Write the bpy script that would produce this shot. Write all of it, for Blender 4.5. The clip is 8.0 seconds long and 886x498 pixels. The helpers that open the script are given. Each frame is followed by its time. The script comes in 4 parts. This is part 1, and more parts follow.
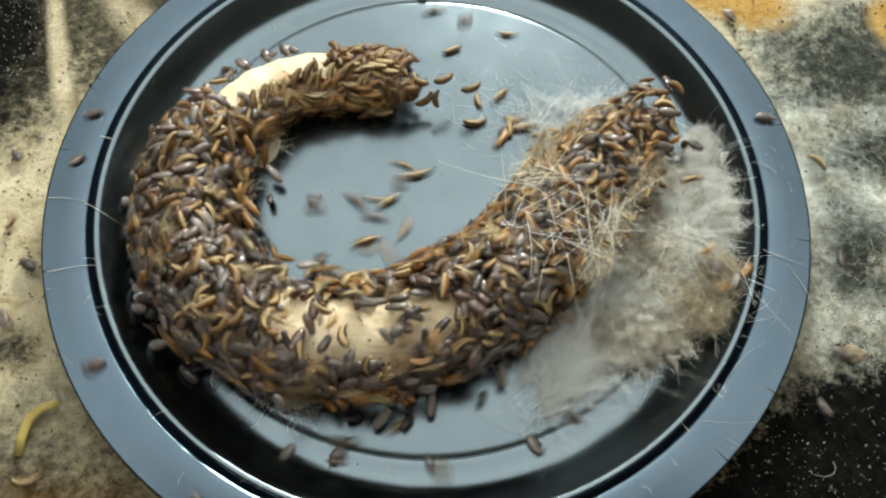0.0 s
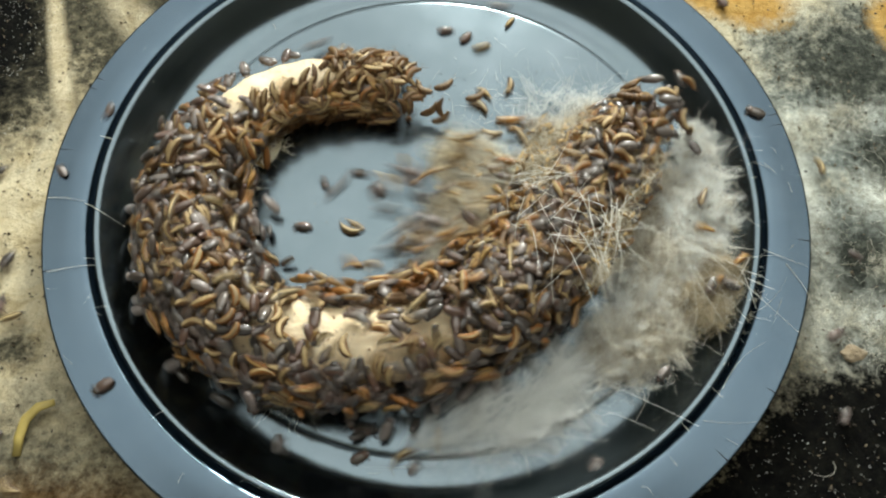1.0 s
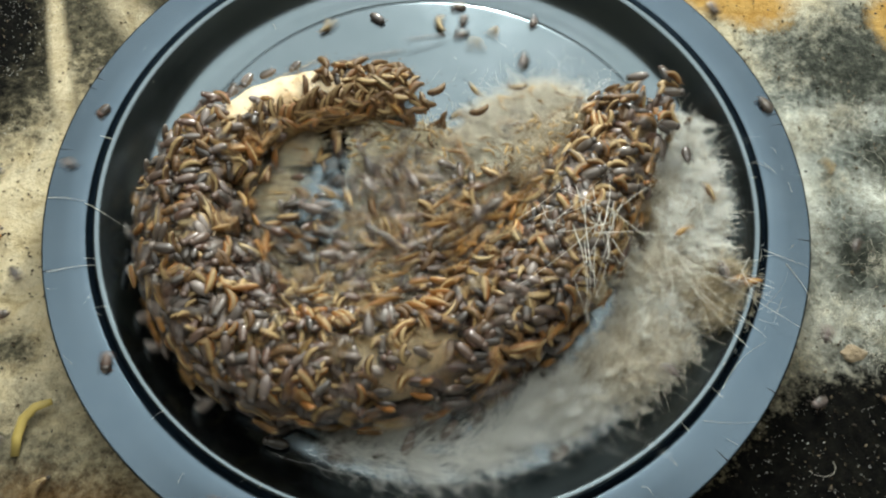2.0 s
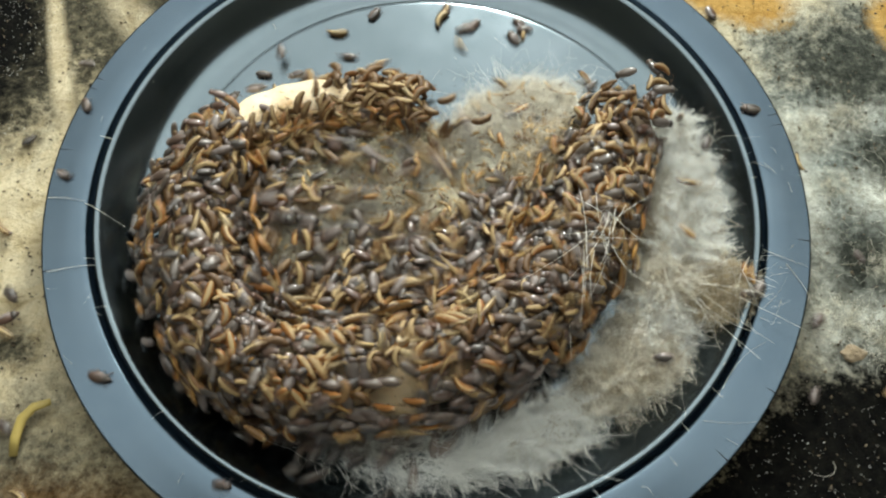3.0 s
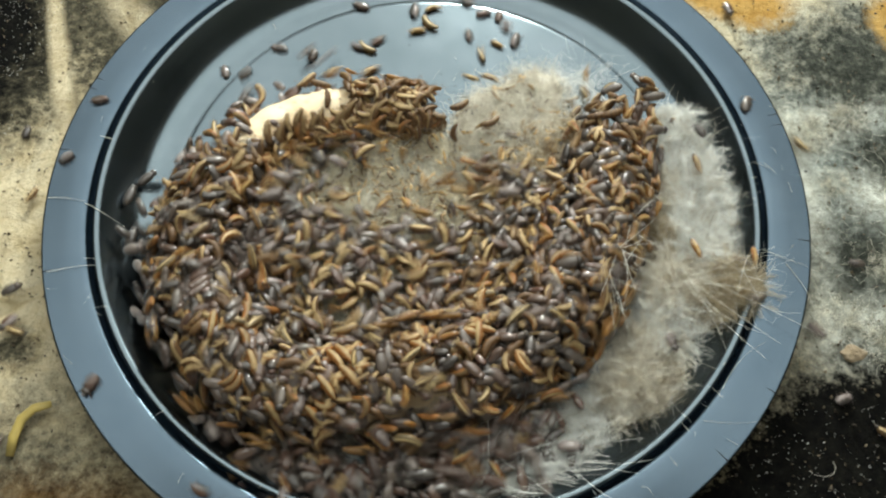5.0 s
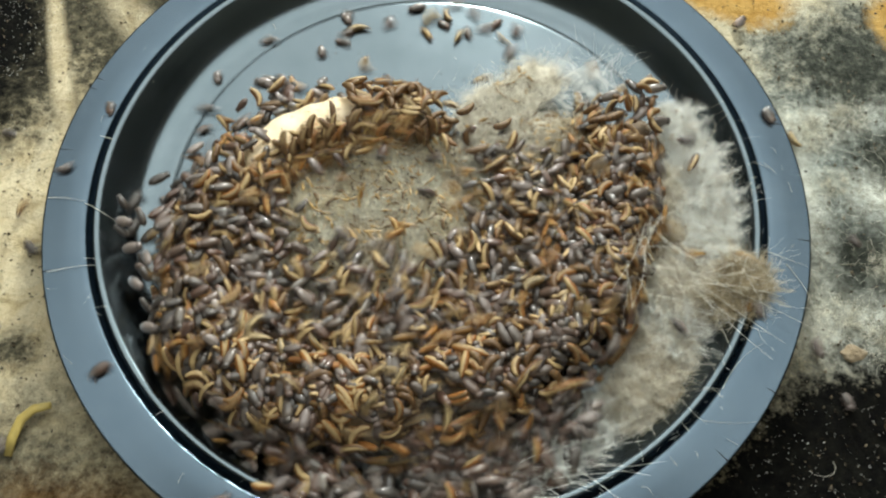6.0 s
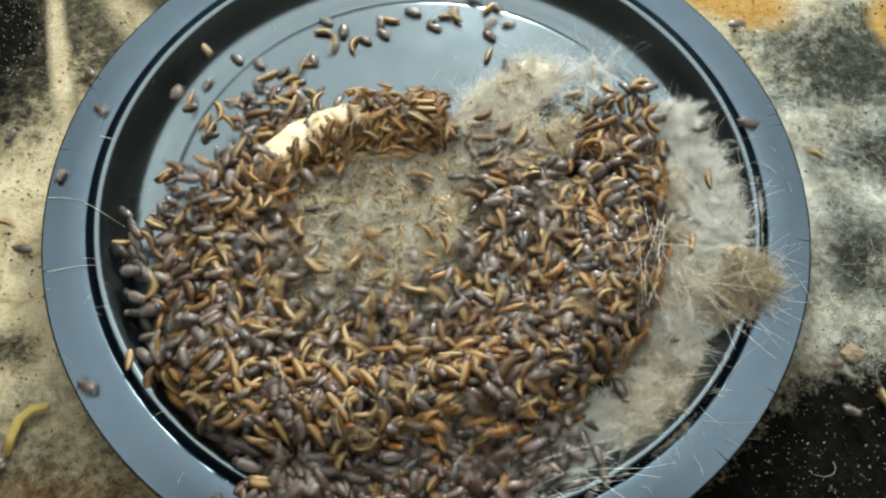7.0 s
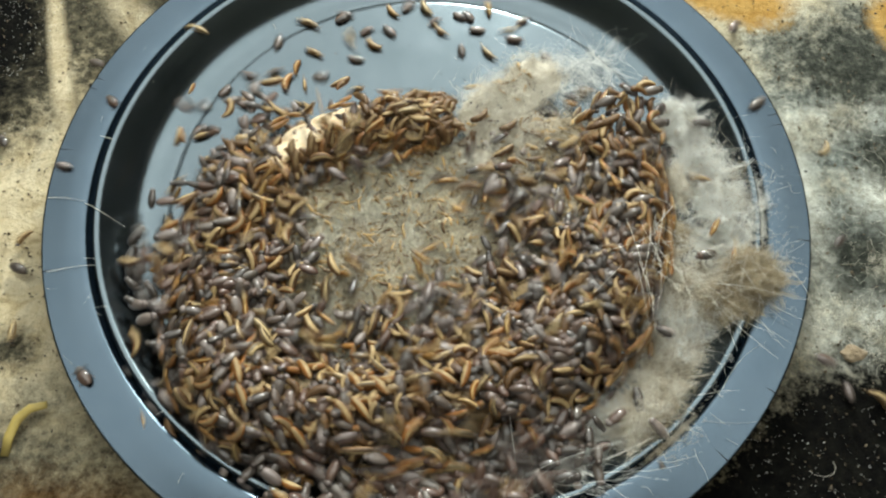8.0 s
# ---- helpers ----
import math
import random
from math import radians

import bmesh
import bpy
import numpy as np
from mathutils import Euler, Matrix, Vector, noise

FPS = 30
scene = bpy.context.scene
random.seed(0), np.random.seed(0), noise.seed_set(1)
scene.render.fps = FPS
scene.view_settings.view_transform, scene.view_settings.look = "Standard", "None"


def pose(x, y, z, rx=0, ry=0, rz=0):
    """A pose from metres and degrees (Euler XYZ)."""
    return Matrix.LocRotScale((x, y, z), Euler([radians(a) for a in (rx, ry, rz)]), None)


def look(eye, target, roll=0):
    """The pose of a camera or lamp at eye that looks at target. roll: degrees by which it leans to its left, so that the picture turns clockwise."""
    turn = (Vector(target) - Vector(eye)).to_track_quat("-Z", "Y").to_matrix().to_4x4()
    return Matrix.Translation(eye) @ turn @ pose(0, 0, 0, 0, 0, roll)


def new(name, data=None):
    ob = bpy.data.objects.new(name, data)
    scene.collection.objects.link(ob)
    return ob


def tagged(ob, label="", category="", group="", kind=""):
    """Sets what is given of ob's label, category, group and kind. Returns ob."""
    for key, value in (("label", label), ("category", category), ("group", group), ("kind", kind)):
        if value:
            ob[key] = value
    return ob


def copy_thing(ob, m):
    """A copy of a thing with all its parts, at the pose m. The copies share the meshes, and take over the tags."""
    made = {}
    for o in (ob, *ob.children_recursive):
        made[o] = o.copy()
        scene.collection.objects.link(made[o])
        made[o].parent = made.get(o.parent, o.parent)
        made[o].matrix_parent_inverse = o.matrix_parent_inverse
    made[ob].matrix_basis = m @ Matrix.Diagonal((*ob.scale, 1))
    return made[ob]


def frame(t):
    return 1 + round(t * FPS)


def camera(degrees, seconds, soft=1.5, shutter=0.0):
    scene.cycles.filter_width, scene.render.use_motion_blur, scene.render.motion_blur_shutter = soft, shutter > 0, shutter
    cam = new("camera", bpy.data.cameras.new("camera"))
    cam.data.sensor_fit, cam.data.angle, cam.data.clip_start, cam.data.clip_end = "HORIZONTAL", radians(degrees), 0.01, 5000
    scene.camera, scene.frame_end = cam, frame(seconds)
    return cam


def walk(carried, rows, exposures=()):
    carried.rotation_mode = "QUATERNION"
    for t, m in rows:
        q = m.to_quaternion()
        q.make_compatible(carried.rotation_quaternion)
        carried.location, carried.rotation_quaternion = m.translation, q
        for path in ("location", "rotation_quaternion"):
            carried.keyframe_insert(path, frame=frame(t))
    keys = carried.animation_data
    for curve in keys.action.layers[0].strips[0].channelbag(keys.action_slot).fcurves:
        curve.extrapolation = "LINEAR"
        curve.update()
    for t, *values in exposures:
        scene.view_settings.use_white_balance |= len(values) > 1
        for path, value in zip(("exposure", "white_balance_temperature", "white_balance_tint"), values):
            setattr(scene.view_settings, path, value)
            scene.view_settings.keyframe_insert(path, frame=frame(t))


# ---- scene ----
# The camera stands still over the plate.
EYE = (0.0018, -0.1575, 0.2801)
AHEAD = (0.0055, -0.0305, 0.0165)
cam = camera(60.0, 8.0, soft=2.3, shutter=3.0)
walk(cam, [(0.0, look(EYE, AHEAD, 1.94)), (8.0, look(EYE, AHEAD, 1.94))])

# ---- light ----
world = bpy.data.worlds.new("world")
scene.world = world
world.use_nodes = True
world.node_tree.nodes["Background"].inputs[0].default_value = (0.02, 0.022, 0.025, 1)
world.node_tree.nodes["Background"].inputs[1].default_value = 0.3


def area_lamp(name, eye, target, sx, sy, watts, colour):
    data = bpy.data.lights.new(name, "AREA")
    data.shape, data.size, data.size_y, data.energy, data.color = "RECTANGLE", sx, sy, watts, colour
    ob = new(name, data)
    ob.matrix_world = look(eye, target)
    return ob


area_lamp("ceiling_panel_lamp", (0.0, 0.555, 0.74), (0.0, 0.555, 0.0), 1.2, 1.21, 9.4, (0.935, 0.99, 0.965))
# unseen fill added from the south to lift near flanks; no window known there
area_lamp("window_light", (0.06, -1.20, 0.48), (0.06, 0.0, 0.28), 1.25, 0.45, 1.0, (0.93, 0.98, 1.0))
# unseen key lamp added in the north for shadow direction and falloff towards the camera
area_lamp("work_lamp", (0.10, 0.80, 0.41), (0.0, 0.0, 0.0), 0.14, 0.08, 9.4, (0.97, 1.0, 0.92))
scene.view_settings.exposure = 0.07

# ---- sizes ----
FLOOR = 0.003       # top of the plate's well
RIM = 0.0165        # top of its rim
STEP = 0.16         # seconds between the keys of an insect
TIMES = [i * STEP for i in range(51)]


# ---- mesh helpers ----
def mesh(name, verts, faces, materials, smooth=True, index=None):
    me = bpy.data.meshes.new(name)
    me.from_pydata([tuple(v) for v in verts], [], [tuple(f) for f in faces])
    for m in materials:
        me.materials.append(m)
    if index is not None:
        me.polygons.foreach_set("material_index", np.asarray(index, dtype=np.int32))
    me.polygons.foreach_set("use_smooth", np.full(len(me.polygons), smooth))
    me.update()
    return me


def part(name, me, parent, label=""):
    ob = new(name, me)
    ob.parent = parent
    return tagged(ob, label)


def lathe(profile, n):
    """Rings of (radius, height), closed at the axis by the first and last."""
    verts, faces = [], []
    for r, z in profile:
        for i in range(n):
            a = 2 * math.pi * i / n
            verts.append((r * math.cos(a), r * math.sin(a), z))
    for k in range(len(profile) - 1):
        for i in range(n):
            j = (i + 1) % n
            faces.append((k * n + i, k * n + j, k * n + n + j, k * n + n + i))
    faces.append(tuple(range(n))[::-1])
    faces.append(tuple((len(profile) - 1) * n + i for i in range(n)))
    return verts, faces


def tube(points, radii, n=8, flat=1.0):
    """A closed tube along points; flat squeezes it across the up direction."""
    pts = [Vector(p) for p in points]
    verts, faces = [], []
    for i, p in enumerate(pts):
        d = (pts[min(i + 1, len(pts) - 1)] - pts[max(i - 1, 0)]).normalized()
        side = d.cross(Vector((0, 0, 1)))
        side = side.normalized() if side.length > 1e-4 else Vector((1, 0, 0))
        up = side.cross(d).normalized()
        for k in range(n):
            a = 2 * math.pi * k / n
            verts.append(p + radii[i] * (math.cos(a) * side + math.sin(a) * flat * up))
    for i in range(len(pts) - 1):
        for k in range(n):
            j = (k + 1) % n
            faces.append((i * n + k, i * n + j, i * n + n + j, i * n + n + k))
    faces.append(tuple(range(n))[::-1])
    faces.append(tuple((len(pts) - 1) * n + k for k in range(n)))
    return verts, faces


def egg(a, b, c, nu=10, nv=8, centre=(0, 0, 0), blunt=0.0):
    """An egg of half axes a (along x), b, c."""
    verts, faces = [], []
    for i in range(nu + 1):
        s = -math.cos(math.pi * (0.04 + 0.92 * i / nu))
        w = math.sqrt(max(0.0, 1 - abs(s) ** (2 + blunt)))
        for k in range(nv):
            t = 2 * math.pi * k / nv
            verts.append((centre[0] + a * s, centre[1] + b * w * math.cos(t), centre[2] + c * w * math.sin(t)))
    for i in range(nu):
        for k in range(nv):
            j = (k + 1) % nv
            faces.append((i * nv + k, i * nv + nv + k, i * nv + nv + j, i * nv + j))
    faces.append(tuple(range(nv)))
    faces.append(tuple(nu * nv + k for k in range(nv))[::-1])
    return verts, faces


def join(pieces):
    """Several (verts, faces[, matrix]) as one (verts, faces)."""
    verts, faces = [], []
    for p in pieces:
        base = len(verts)
        m = p[2] if len(p) > 2 else None
        verts += [m @ Vector(v) for v in p[0]] if m else list(p[0])
        faces += [tuple(i + base for i in f) for f in p[1]]
    return verts, faces


def strands(curves, radius):
    """Three-sided hairs along curves, an array (hairs, points, 3); radius tapers to the tips."""
    n, k, _ = curves.shape
    d = np.gradient(curves, axis=1)
    d /= np.linalg.norm(d, axis=2, keepdims=True) + 1e-12
    ref = np.where(np.abs(d[..., 2:]) < 0.8, np.array([0.0, 0, 1]), np.array([1.0, 0, 0]))
    side = np.cross(d, ref)
    side /= np.linalg.norm(side, axis=2, keepdims=True) + 1e-12
    up = np.cross(side, d)
    taper = np.linspace(1.0, 0.35, k)[None, :, None] * np.broadcast_to(np.asarray(radius).reshape(-1, 1, 1), (n, 1, 1))
    ring = [curves + taper * (math.cos(a) * side + math.sin(a) * up) for a in (0.5, 2.6, 4.7)]
    verts = np.stack(ring, axis=2).reshape(-1, 3)
    base = (np.arange(n)[:, None, None] * k + np.arange(k - 1)[None, :, None]) * 3
    j = np.arange(3)[None, None, :]
    nxt = (j + 1) % 3
    faces = np.stack([base + j, base + nxt, base + 3 + nxt, base + 3 + j], axis=-1).reshape(-1, 4)
    return verts, faces


def strand_mesh(name, curves, radius, material):
    v, f = strands(curves, radius)
    return mesh(name, v.tolist(), f.tolist(), [material])


# ---- materials ----
def nodes_of(name):
    m = bpy.data.materials.new(name)
    m.use_nodes = True
    nt = m.node_tree
    return m, nt, nt.nodes["Principled BSDF"]


def add(nt, kind, **inputs):
    n = nt.nodes.new(kind)
    for key, value in inputs.items():
        n.inputs[key.replace("_", " ")].default_value = value
    return n


def ramp(nt, source, stops):
    r = nt.nodes.new("ShaderNodeValToRGB")
    while len(r.color_ramp.elements) < len(stops):
        r.color_ramp.elements.new(0.5)
    for e, (p, c) in zip(r.color_ramp.elements, stops):
        e.position, e.color = p, (*c, 1)
    nt.links.new(source, r.inputs[0])
    return r.outputs[0]


def blend(nt, factor, a, b, mode="MIX"):
    """Mix of two colours or sockets."""
    n = nt.nodes.new("ShaderNodeMix")
    n.data_type, n.blend_type = "RGBA", mode
    for value, socket in ((factor, n.inputs[0]), (a, n.inputs[6]), (b, n.inputs[7])):
        if isinstance(value, (int, float)):
            socket.default_value = value
        elif isinstance(value, tuple):
            socket.default_value = (*value, 1)
        else:
            nt.links.new(value, socket)
    return n.outputs[2]


def number(nt, op, a, b=0.0, c=0.0):
    n = nt.nodes.new("ShaderNodeMath")
    n.operation = op
    for i, v in enumerate((a, b, c)):
        if isinstance(v, (int, float)):
            n.inputs[i].default_value = v
        else:
            nt.links.new(v, n.inputs[i])
    return n.outputs[0]


def coords(nt, which="Object"):
    return nt.nodes.new("ShaderNodeTexCoord").outputs[which]


def grain(nt, scale, detail=4.0, rough=0.6, where=None, which="Object", distortion=0.0):
    n = add(nt, "ShaderNodeTexNoise", Scale=scale, Detail=detail, Roughness=rough, Distortion=distortion)
    nt.links.new(where or coords(nt, which), n.inputs["Vector"])
    return n.outputs[0]


def bump(nt, bsdf, height, strength, distance):
    b = add(nt, "ShaderNodeBump", Strength=strength, Distance=distance)
    nt.links.new(height, b.inputs["Height"])
    nt.links.new(b.outputs[0], bsdf.inputs["Normal"])


def plate_material(name, low, high):
    m, nt, p = nodes_of(name)
    g = grain(nt, 60, 6)
    fine = grain(nt, 900, 3)
    nt.links.new(ramp(nt, g, [(0.3, low), (0.7, high)]), p.inputs["Base Color"])
    p.inputs["Metallic"].default_value = 1.0
    nt.links.new(number(nt, "MULTIPLY_ADD", g, 0.12, 0.165), p.inputs["Roughness"])
    bump(nt, p, fine, 0.08, 0.0003)
    return m


def flesh_material():
    m, nt, p = nodes_of("pale_flesh")
    g = grain(nt, 70, 6)
    f = grain(nt, 500, 4)
    c = ramp(nt, g, [(0.26, (0.80, 0.52, 0.25)), (0.42, (0.95, 0.75, 0.47)), (0.68, (0.98, 0.84, 0.61))])
    c = blend(nt, number(nt, "GREATER_THAN", f, 0.64), c, (0.38, 0.22, 0.09))
    nt.links.new(c, p.inputs["Base Color"])
    p.inputs["Roughness"].default_value = 0.45
    p.inputs["Subsurface Weight"].default_value = 0.0
    fibre = add(nt, "ShaderNodeMapping", Scale=(1.0, 3.0, 3.0))
    nt.links.new(coords(nt), fibre.inputs[0])
    h = number(nt, "ADD", number(nt, "MULTIPLY", f, 0.6), grain(nt, 170, 6, 0.7, fibre.outputs[0]))
    bump(nt, p, h, 0.5, 0.0012)
    return m


def hair_material(name, dark, light, spread=0.5):
    m, nt, p = nodes_of(name)
    r = nt.nodes.new("ShaderNodeNewGeometry").outputs["Random Per Island"]
    g = grain(nt, 75, 4)
    f = number(nt, "MULTIPLY_ADD", r, spread, number(nt, "MULTIPLY_ADD", g, 1.6, -0.30 - 0.5 * spread))
    nt.links.new(ramp(nt, f, [(0.12, dark), (0.72, light)]), p.inputs["Base Color"])
    p.inputs["Roughness"].default_value = 0.55
    return m


def beetle_material(name, a, b, source):
    m, nt, p = nodes_of(name)
    if source == "island":
        r = nt.nodes.new("ShaderNodeNewGeometry").outputs["Random Per Island"]
    else:
        r = nt.nodes.new("ShaderNodeObjectInfo").outputs["Random"]
    g = grain(nt, 700, 3)
    c = ramp(nt, r, [(0.0, a), (0.34, tuple(0.92 * x + 0.08 * y for x, y in zip(a, b))), (0.54, (0.125, 0.060, 0.038)), (0.74, (0.135, 0.115, 0.094)), (0.90, (0.21, 0.166, 0.152)), (1.0, b)])
    nt.links.new(blend(nt, number(nt, "MULTIPLY", g, 0.30), c, (0.13, 0.112, 0.094)), p.inputs["Base Color"])
    p.inputs["Roughness"].default_value = 0.34
    p.inputs["Coat Weight"].default_value = 0.5
    p.inputs["Coat Roughness"].default_value = 0.12
    bump(nt, p, g, 0.25, 0.0003)
    return m


def larva_material(name, dark, light, stripe, source):
    """Dark flanks banded along the body's own length (its x), with a pale line down the back."""
    m, nt, p = nodes_of(name)
    amber = (0.40, 0.158, 0.032)
    mixed = tuple(0.62 * x + 0.38 * y for x, y in zip(dark, light))
    if source == "island":
        r = nt.nodes.new("ShaderNodeNewGeometry").outputs["Random Per Island"]
        c = ramp(nt, r, [(0.0, dark), (0.24, mixed), (0.36, amber), (0.50, amber), (0.60, dark), (0.82, mixed), (1.0, light)])
        c = blend(nt, number(nt, "MULTIPLY", grain(nt, 900, 2), 0.6), c, dark)
    else:
        r = nt.nodes.new("ShaderNodeObjectInfo").outputs["Random"]
        c = ramp(nt, r, [(0.0, dark), (0.25, mixed), (0.36, amber), (0.52, amber), (0.60, dark), (0.78, (0.24, 0.18, 0.085)), (1.0, mixed)])
        sep = nt.nodes.new("ShaderNodeSeparateXYZ")
        nt.links.new(nt.nodes.new("ShaderNodeUVMap").outputs[0], sep.inputs[0])
        band = number(nt, "SINE", number(nt, "MULTIPLY", sep.outputs[0], 69.0))
        c = blend(nt, number(nt, "MULTIPLY_ADD", band, 0.30, 0.30), c, tuple(x * 0.5 for x in dark))
        off = number(nt, "ABSOLUTE", number(nt, "SUBTRACT", sep.outputs[1], 0.25))
        edge = add(nt, "ShaderNodeMapRange", From_Min=0.03, From_Max=0.05, To_Min=0.9, To_Max=0.0)
        nt.links.new(off, edge.inputs[0])
        c = blend(nt, edge.outputs[0], c, stripe)
        belly = add(nt, "ShaderNodeMapRange", From_Min=0.19, From_Max=0.25, To_Min=0.0, To_Max=0.6)
        nt.links.new(off, belly.inputs[0])
        c = blend(nt, belly.outputs[0], c, light)
    nt.links.new(c, p.inputs["Base Color"])
    p.inputs["Roughness"].default_value = 0.46
    return m


def plain_material(name, colour, rough=0.6, scale=200, vary=0.35):
    m, nt, p = nodes_of(name)
    g = grain(nt, scale, 4)
    low = tuple(c * (1 - vary) for c in colour)
    nt.links.new(ramp(nt, g, [(0.3, low), (0.7, colour)]), p.inputs["Base Color"])
    p.inputs["Roughness"].default_value = rough
    bump(nt, p, g, 0.3, 0.0005)
    return m


def ground_material():
    """Soiled insulation board: sandy yellow with grey matted dust, orange foam and black soot-like frass."""
    m, nt, p = nodes_of("soiled_board")
    pos = coords(nt, "Object")
    broad = grain(nt, 26, 8, 0.62, pos, distortion=0.6)
    mid = grain(nt, 75, 7, 0.72, pos, distortion=0.8)
    clump = grain(nt, 190, 5, 0.75, pos)
    fine = grain(nt, 560, 4, 0.75, pos)
    c = ramp(nt, mid, [(0.28, (0.36, 0.28, 0.15)), (0.42, (0.58, 0.485, 0.30)), (0.62, (0.70, 0.62, 0.43))])

    def patch(c, x, y, rx, ry, turn, colour, soft=0.35, rag=1.0):
        mp = nt.nodes.new("ShaderNodeMapping")
        mp.vector_type = "TEXTURE"
        mp.inputs[1].default_value, mp.inputs[2].default_value, mp.inputs[3].default_value = (x, y, 0), (0, 0, radians(turn)), (rx, ry, 1)
        nt.links.new(pos, mp.inputs[0])
        ln = nt.nodes.new("ShaderNodeVectorMath")
        ln.operation = "LENGTH"
        nt.links.new(mp.outputs[0], ln.inputs[0])
        d = number(nt, "MULTIPLY_ADD", number(nt, "SUBTRACT", broad, 0.5), 1.5 * rag, ln.outputs["Value"])
        d = number(nt, "MULTIPLY_ADD", number(nt, "SUBTRACT", clump, 0.5), 1.1 * rag, d)
        d = number(nt, "MULTIPLY_ADD", number(nt, "SUBTRACT", fine, 0.5), 0.9 * rag, d)
        mr = add(nt, "ShaderNodeMapRange", From_Min=1 - soft, From_Max=1 + soft, To_Min=1.0, To_Max=0.0)
        nt.links.new(d, mr.inputs[0])
        return blend(nt, mr.outputs[0], c, colour)

    dust = ramp(nt, clump, [(0.30, (0.060, 0.070, 0.064)), (0.46, (0.215, 0.242, 0.222)), (0.66, (0.48, 0.52, 0.48))])
    fluff = ramp(nt, clump, [(0.30, (0.36, 0.35, 0.27)), (0.62, (0.74, 0.77, 0.70))])
    mould = ramp(nt, clump, [(0.32, (0.016, 0.019, 0.016)), (0.50, (0.056, 0.061, 0.050)), (0.70, (0.170, 0.174, 0.141))])
    soot = ramp(nt, clump, [(0.40, (0.003, 0.003, 0.003)), (0.62, (0.009, 0.009, 0.007)), (0.78, (0.044, 0.044, 0.037))])
    foam = ramp(nt, mid, [(0.35, (0.407, 0.229, 0.059)), (0.65, (0.533, 0.348, 0.118))])
    olive = ramp(nt, clump, [(0.32, (0.022, 0.021, 0.016)), (0.50, (0.085, 0.078, 0.053)), (0.70, (0.244, 0.215, 0.141))])
    rust = ramp(nt, clump, [(0.34, (0.074, 0.041, 0.016)), (0.62, (0.252, 0.155, 0.067))])
    # beside the plate's far side and along its left
    c = patch(c, -0.150, 0.104, 0.060, 0.052, 0, olive, 0.35, 0.9)
    c = patch(c, -0.190, 0.070, 0.030, 0.048, 12, olive, 0.35, 0.8)
    c = patch(c, -0.230, 0.082, 0.056, 0.066, 8, soot, 0.25, 0.5)
    c = patch(c, -0.170, 0.074, 0.0042, 0.060, 17, ramp(nt, mid, [(0.30, (0.40, 0.32, 0.18)), (0.60, (0.62, 0.54, 0.37))]), 0.45, 0.8)
    c = patch(c, -0.128, 0.082, 0.008, 0.030, 40, ramp(nt, mid, [(0.30, (0.40, 0.32, 0.18)), (0.60, (0.62, 0.54, 0.37))]), 0.5, 1.0)
    c = patch(c, -0.155, -0.118, 0.070, 0.034, 12, ramp(nt, clump, [(0.32, (0.07, 0.065, 0.048)), (0.50, (0.18, 0.165, 0.115)), (0.70, (0.40, 0.35, 0.23))]), 0.5, 1.1)
    c = patch(c, -0.115, -0.135, 0.045, 0.022, -10, rust, 0.5, 1.2)
    c = patch(c, -0.158, -0.066, 0.010, 0.008, 0, olive, 0.5, 1.2)
    # dusty side
    c = patch(c, 0.206, 0.006, 0.092, 0.118, 0, dust, 0.5, 0.9)
    c = patch(c, 0.176, 0.040, 0.034, 0.010, 22, fluff, 0.5, 1.0)
    c = patch(c, 0.172, -0.058, 0.024, 0.016, 10, fluff, 0.5, 1.0)
    c = patch(c, 0.196, 0.004, 0.018, 0.014, 0, fluff, 0.5, 1.2)
    c = patch(c, 0.160, 0.000, 0.008, 0.034, 4, fluff, 0.6, 1.2)
    c = patch(c, 0.204, 0.076, 0.046, 0.030, 8, mould, 0.4, 0.8)
    c = patch(c, 0.202, 0.022, 0.026, 0.016, -24, mould, 0.5, 0.9)
    c = patch(c, 0.178, -0.026, 0.022, 0.020, 0, mould, 0.8, 1.1)
    c = patch(c, 0.146, 0.118, 0.030, 0.018, -14, foam, 0.25, 0.6)
    c = patch(c, 0.224, 0.100, 0.012, 0.018, 0, foam, 0.3, 0.7)
    c = patch(c, 0.222, -0.014, 0.018, 0.016, 0, rust, 0.7, 1.2)
    c = patch(c, 0.188, -0.151, 0.130, 0.092, 18, soot, 0.14, 0.32)
    grit = ramp(nt, grain(nt, 420, 5, 0.8, pos), [(0.34, (0.34, 0.33, 0.31)), (0.50, (0.95, 0.95, 0.95)), (0.66, (1.0, 1.0, 1.0))])
    c = blend(nt, 0.38, c, grit, "MULTIPLY")
    speck = number(nt, "GREATER_THAN", grain(nt, 700, 2, 0.5, pos), 0.70)
    c = blend(nt, number(nt, "MULTIPLY", speck, 0.55), c, (0.05, 0.035, 0.02))
    nt.links.new(c, p.inputs["Base Color"])
    p.inputs["Roughness"].default_value = 0.9
    p.inputs["Specular IOR Level"].default_value = 0.06
    bump(nt, p, number(nt, "ADD", mid, number(nt, "MULTIPLY", fine, 0.4)), 0.6, 0.003)
    return m


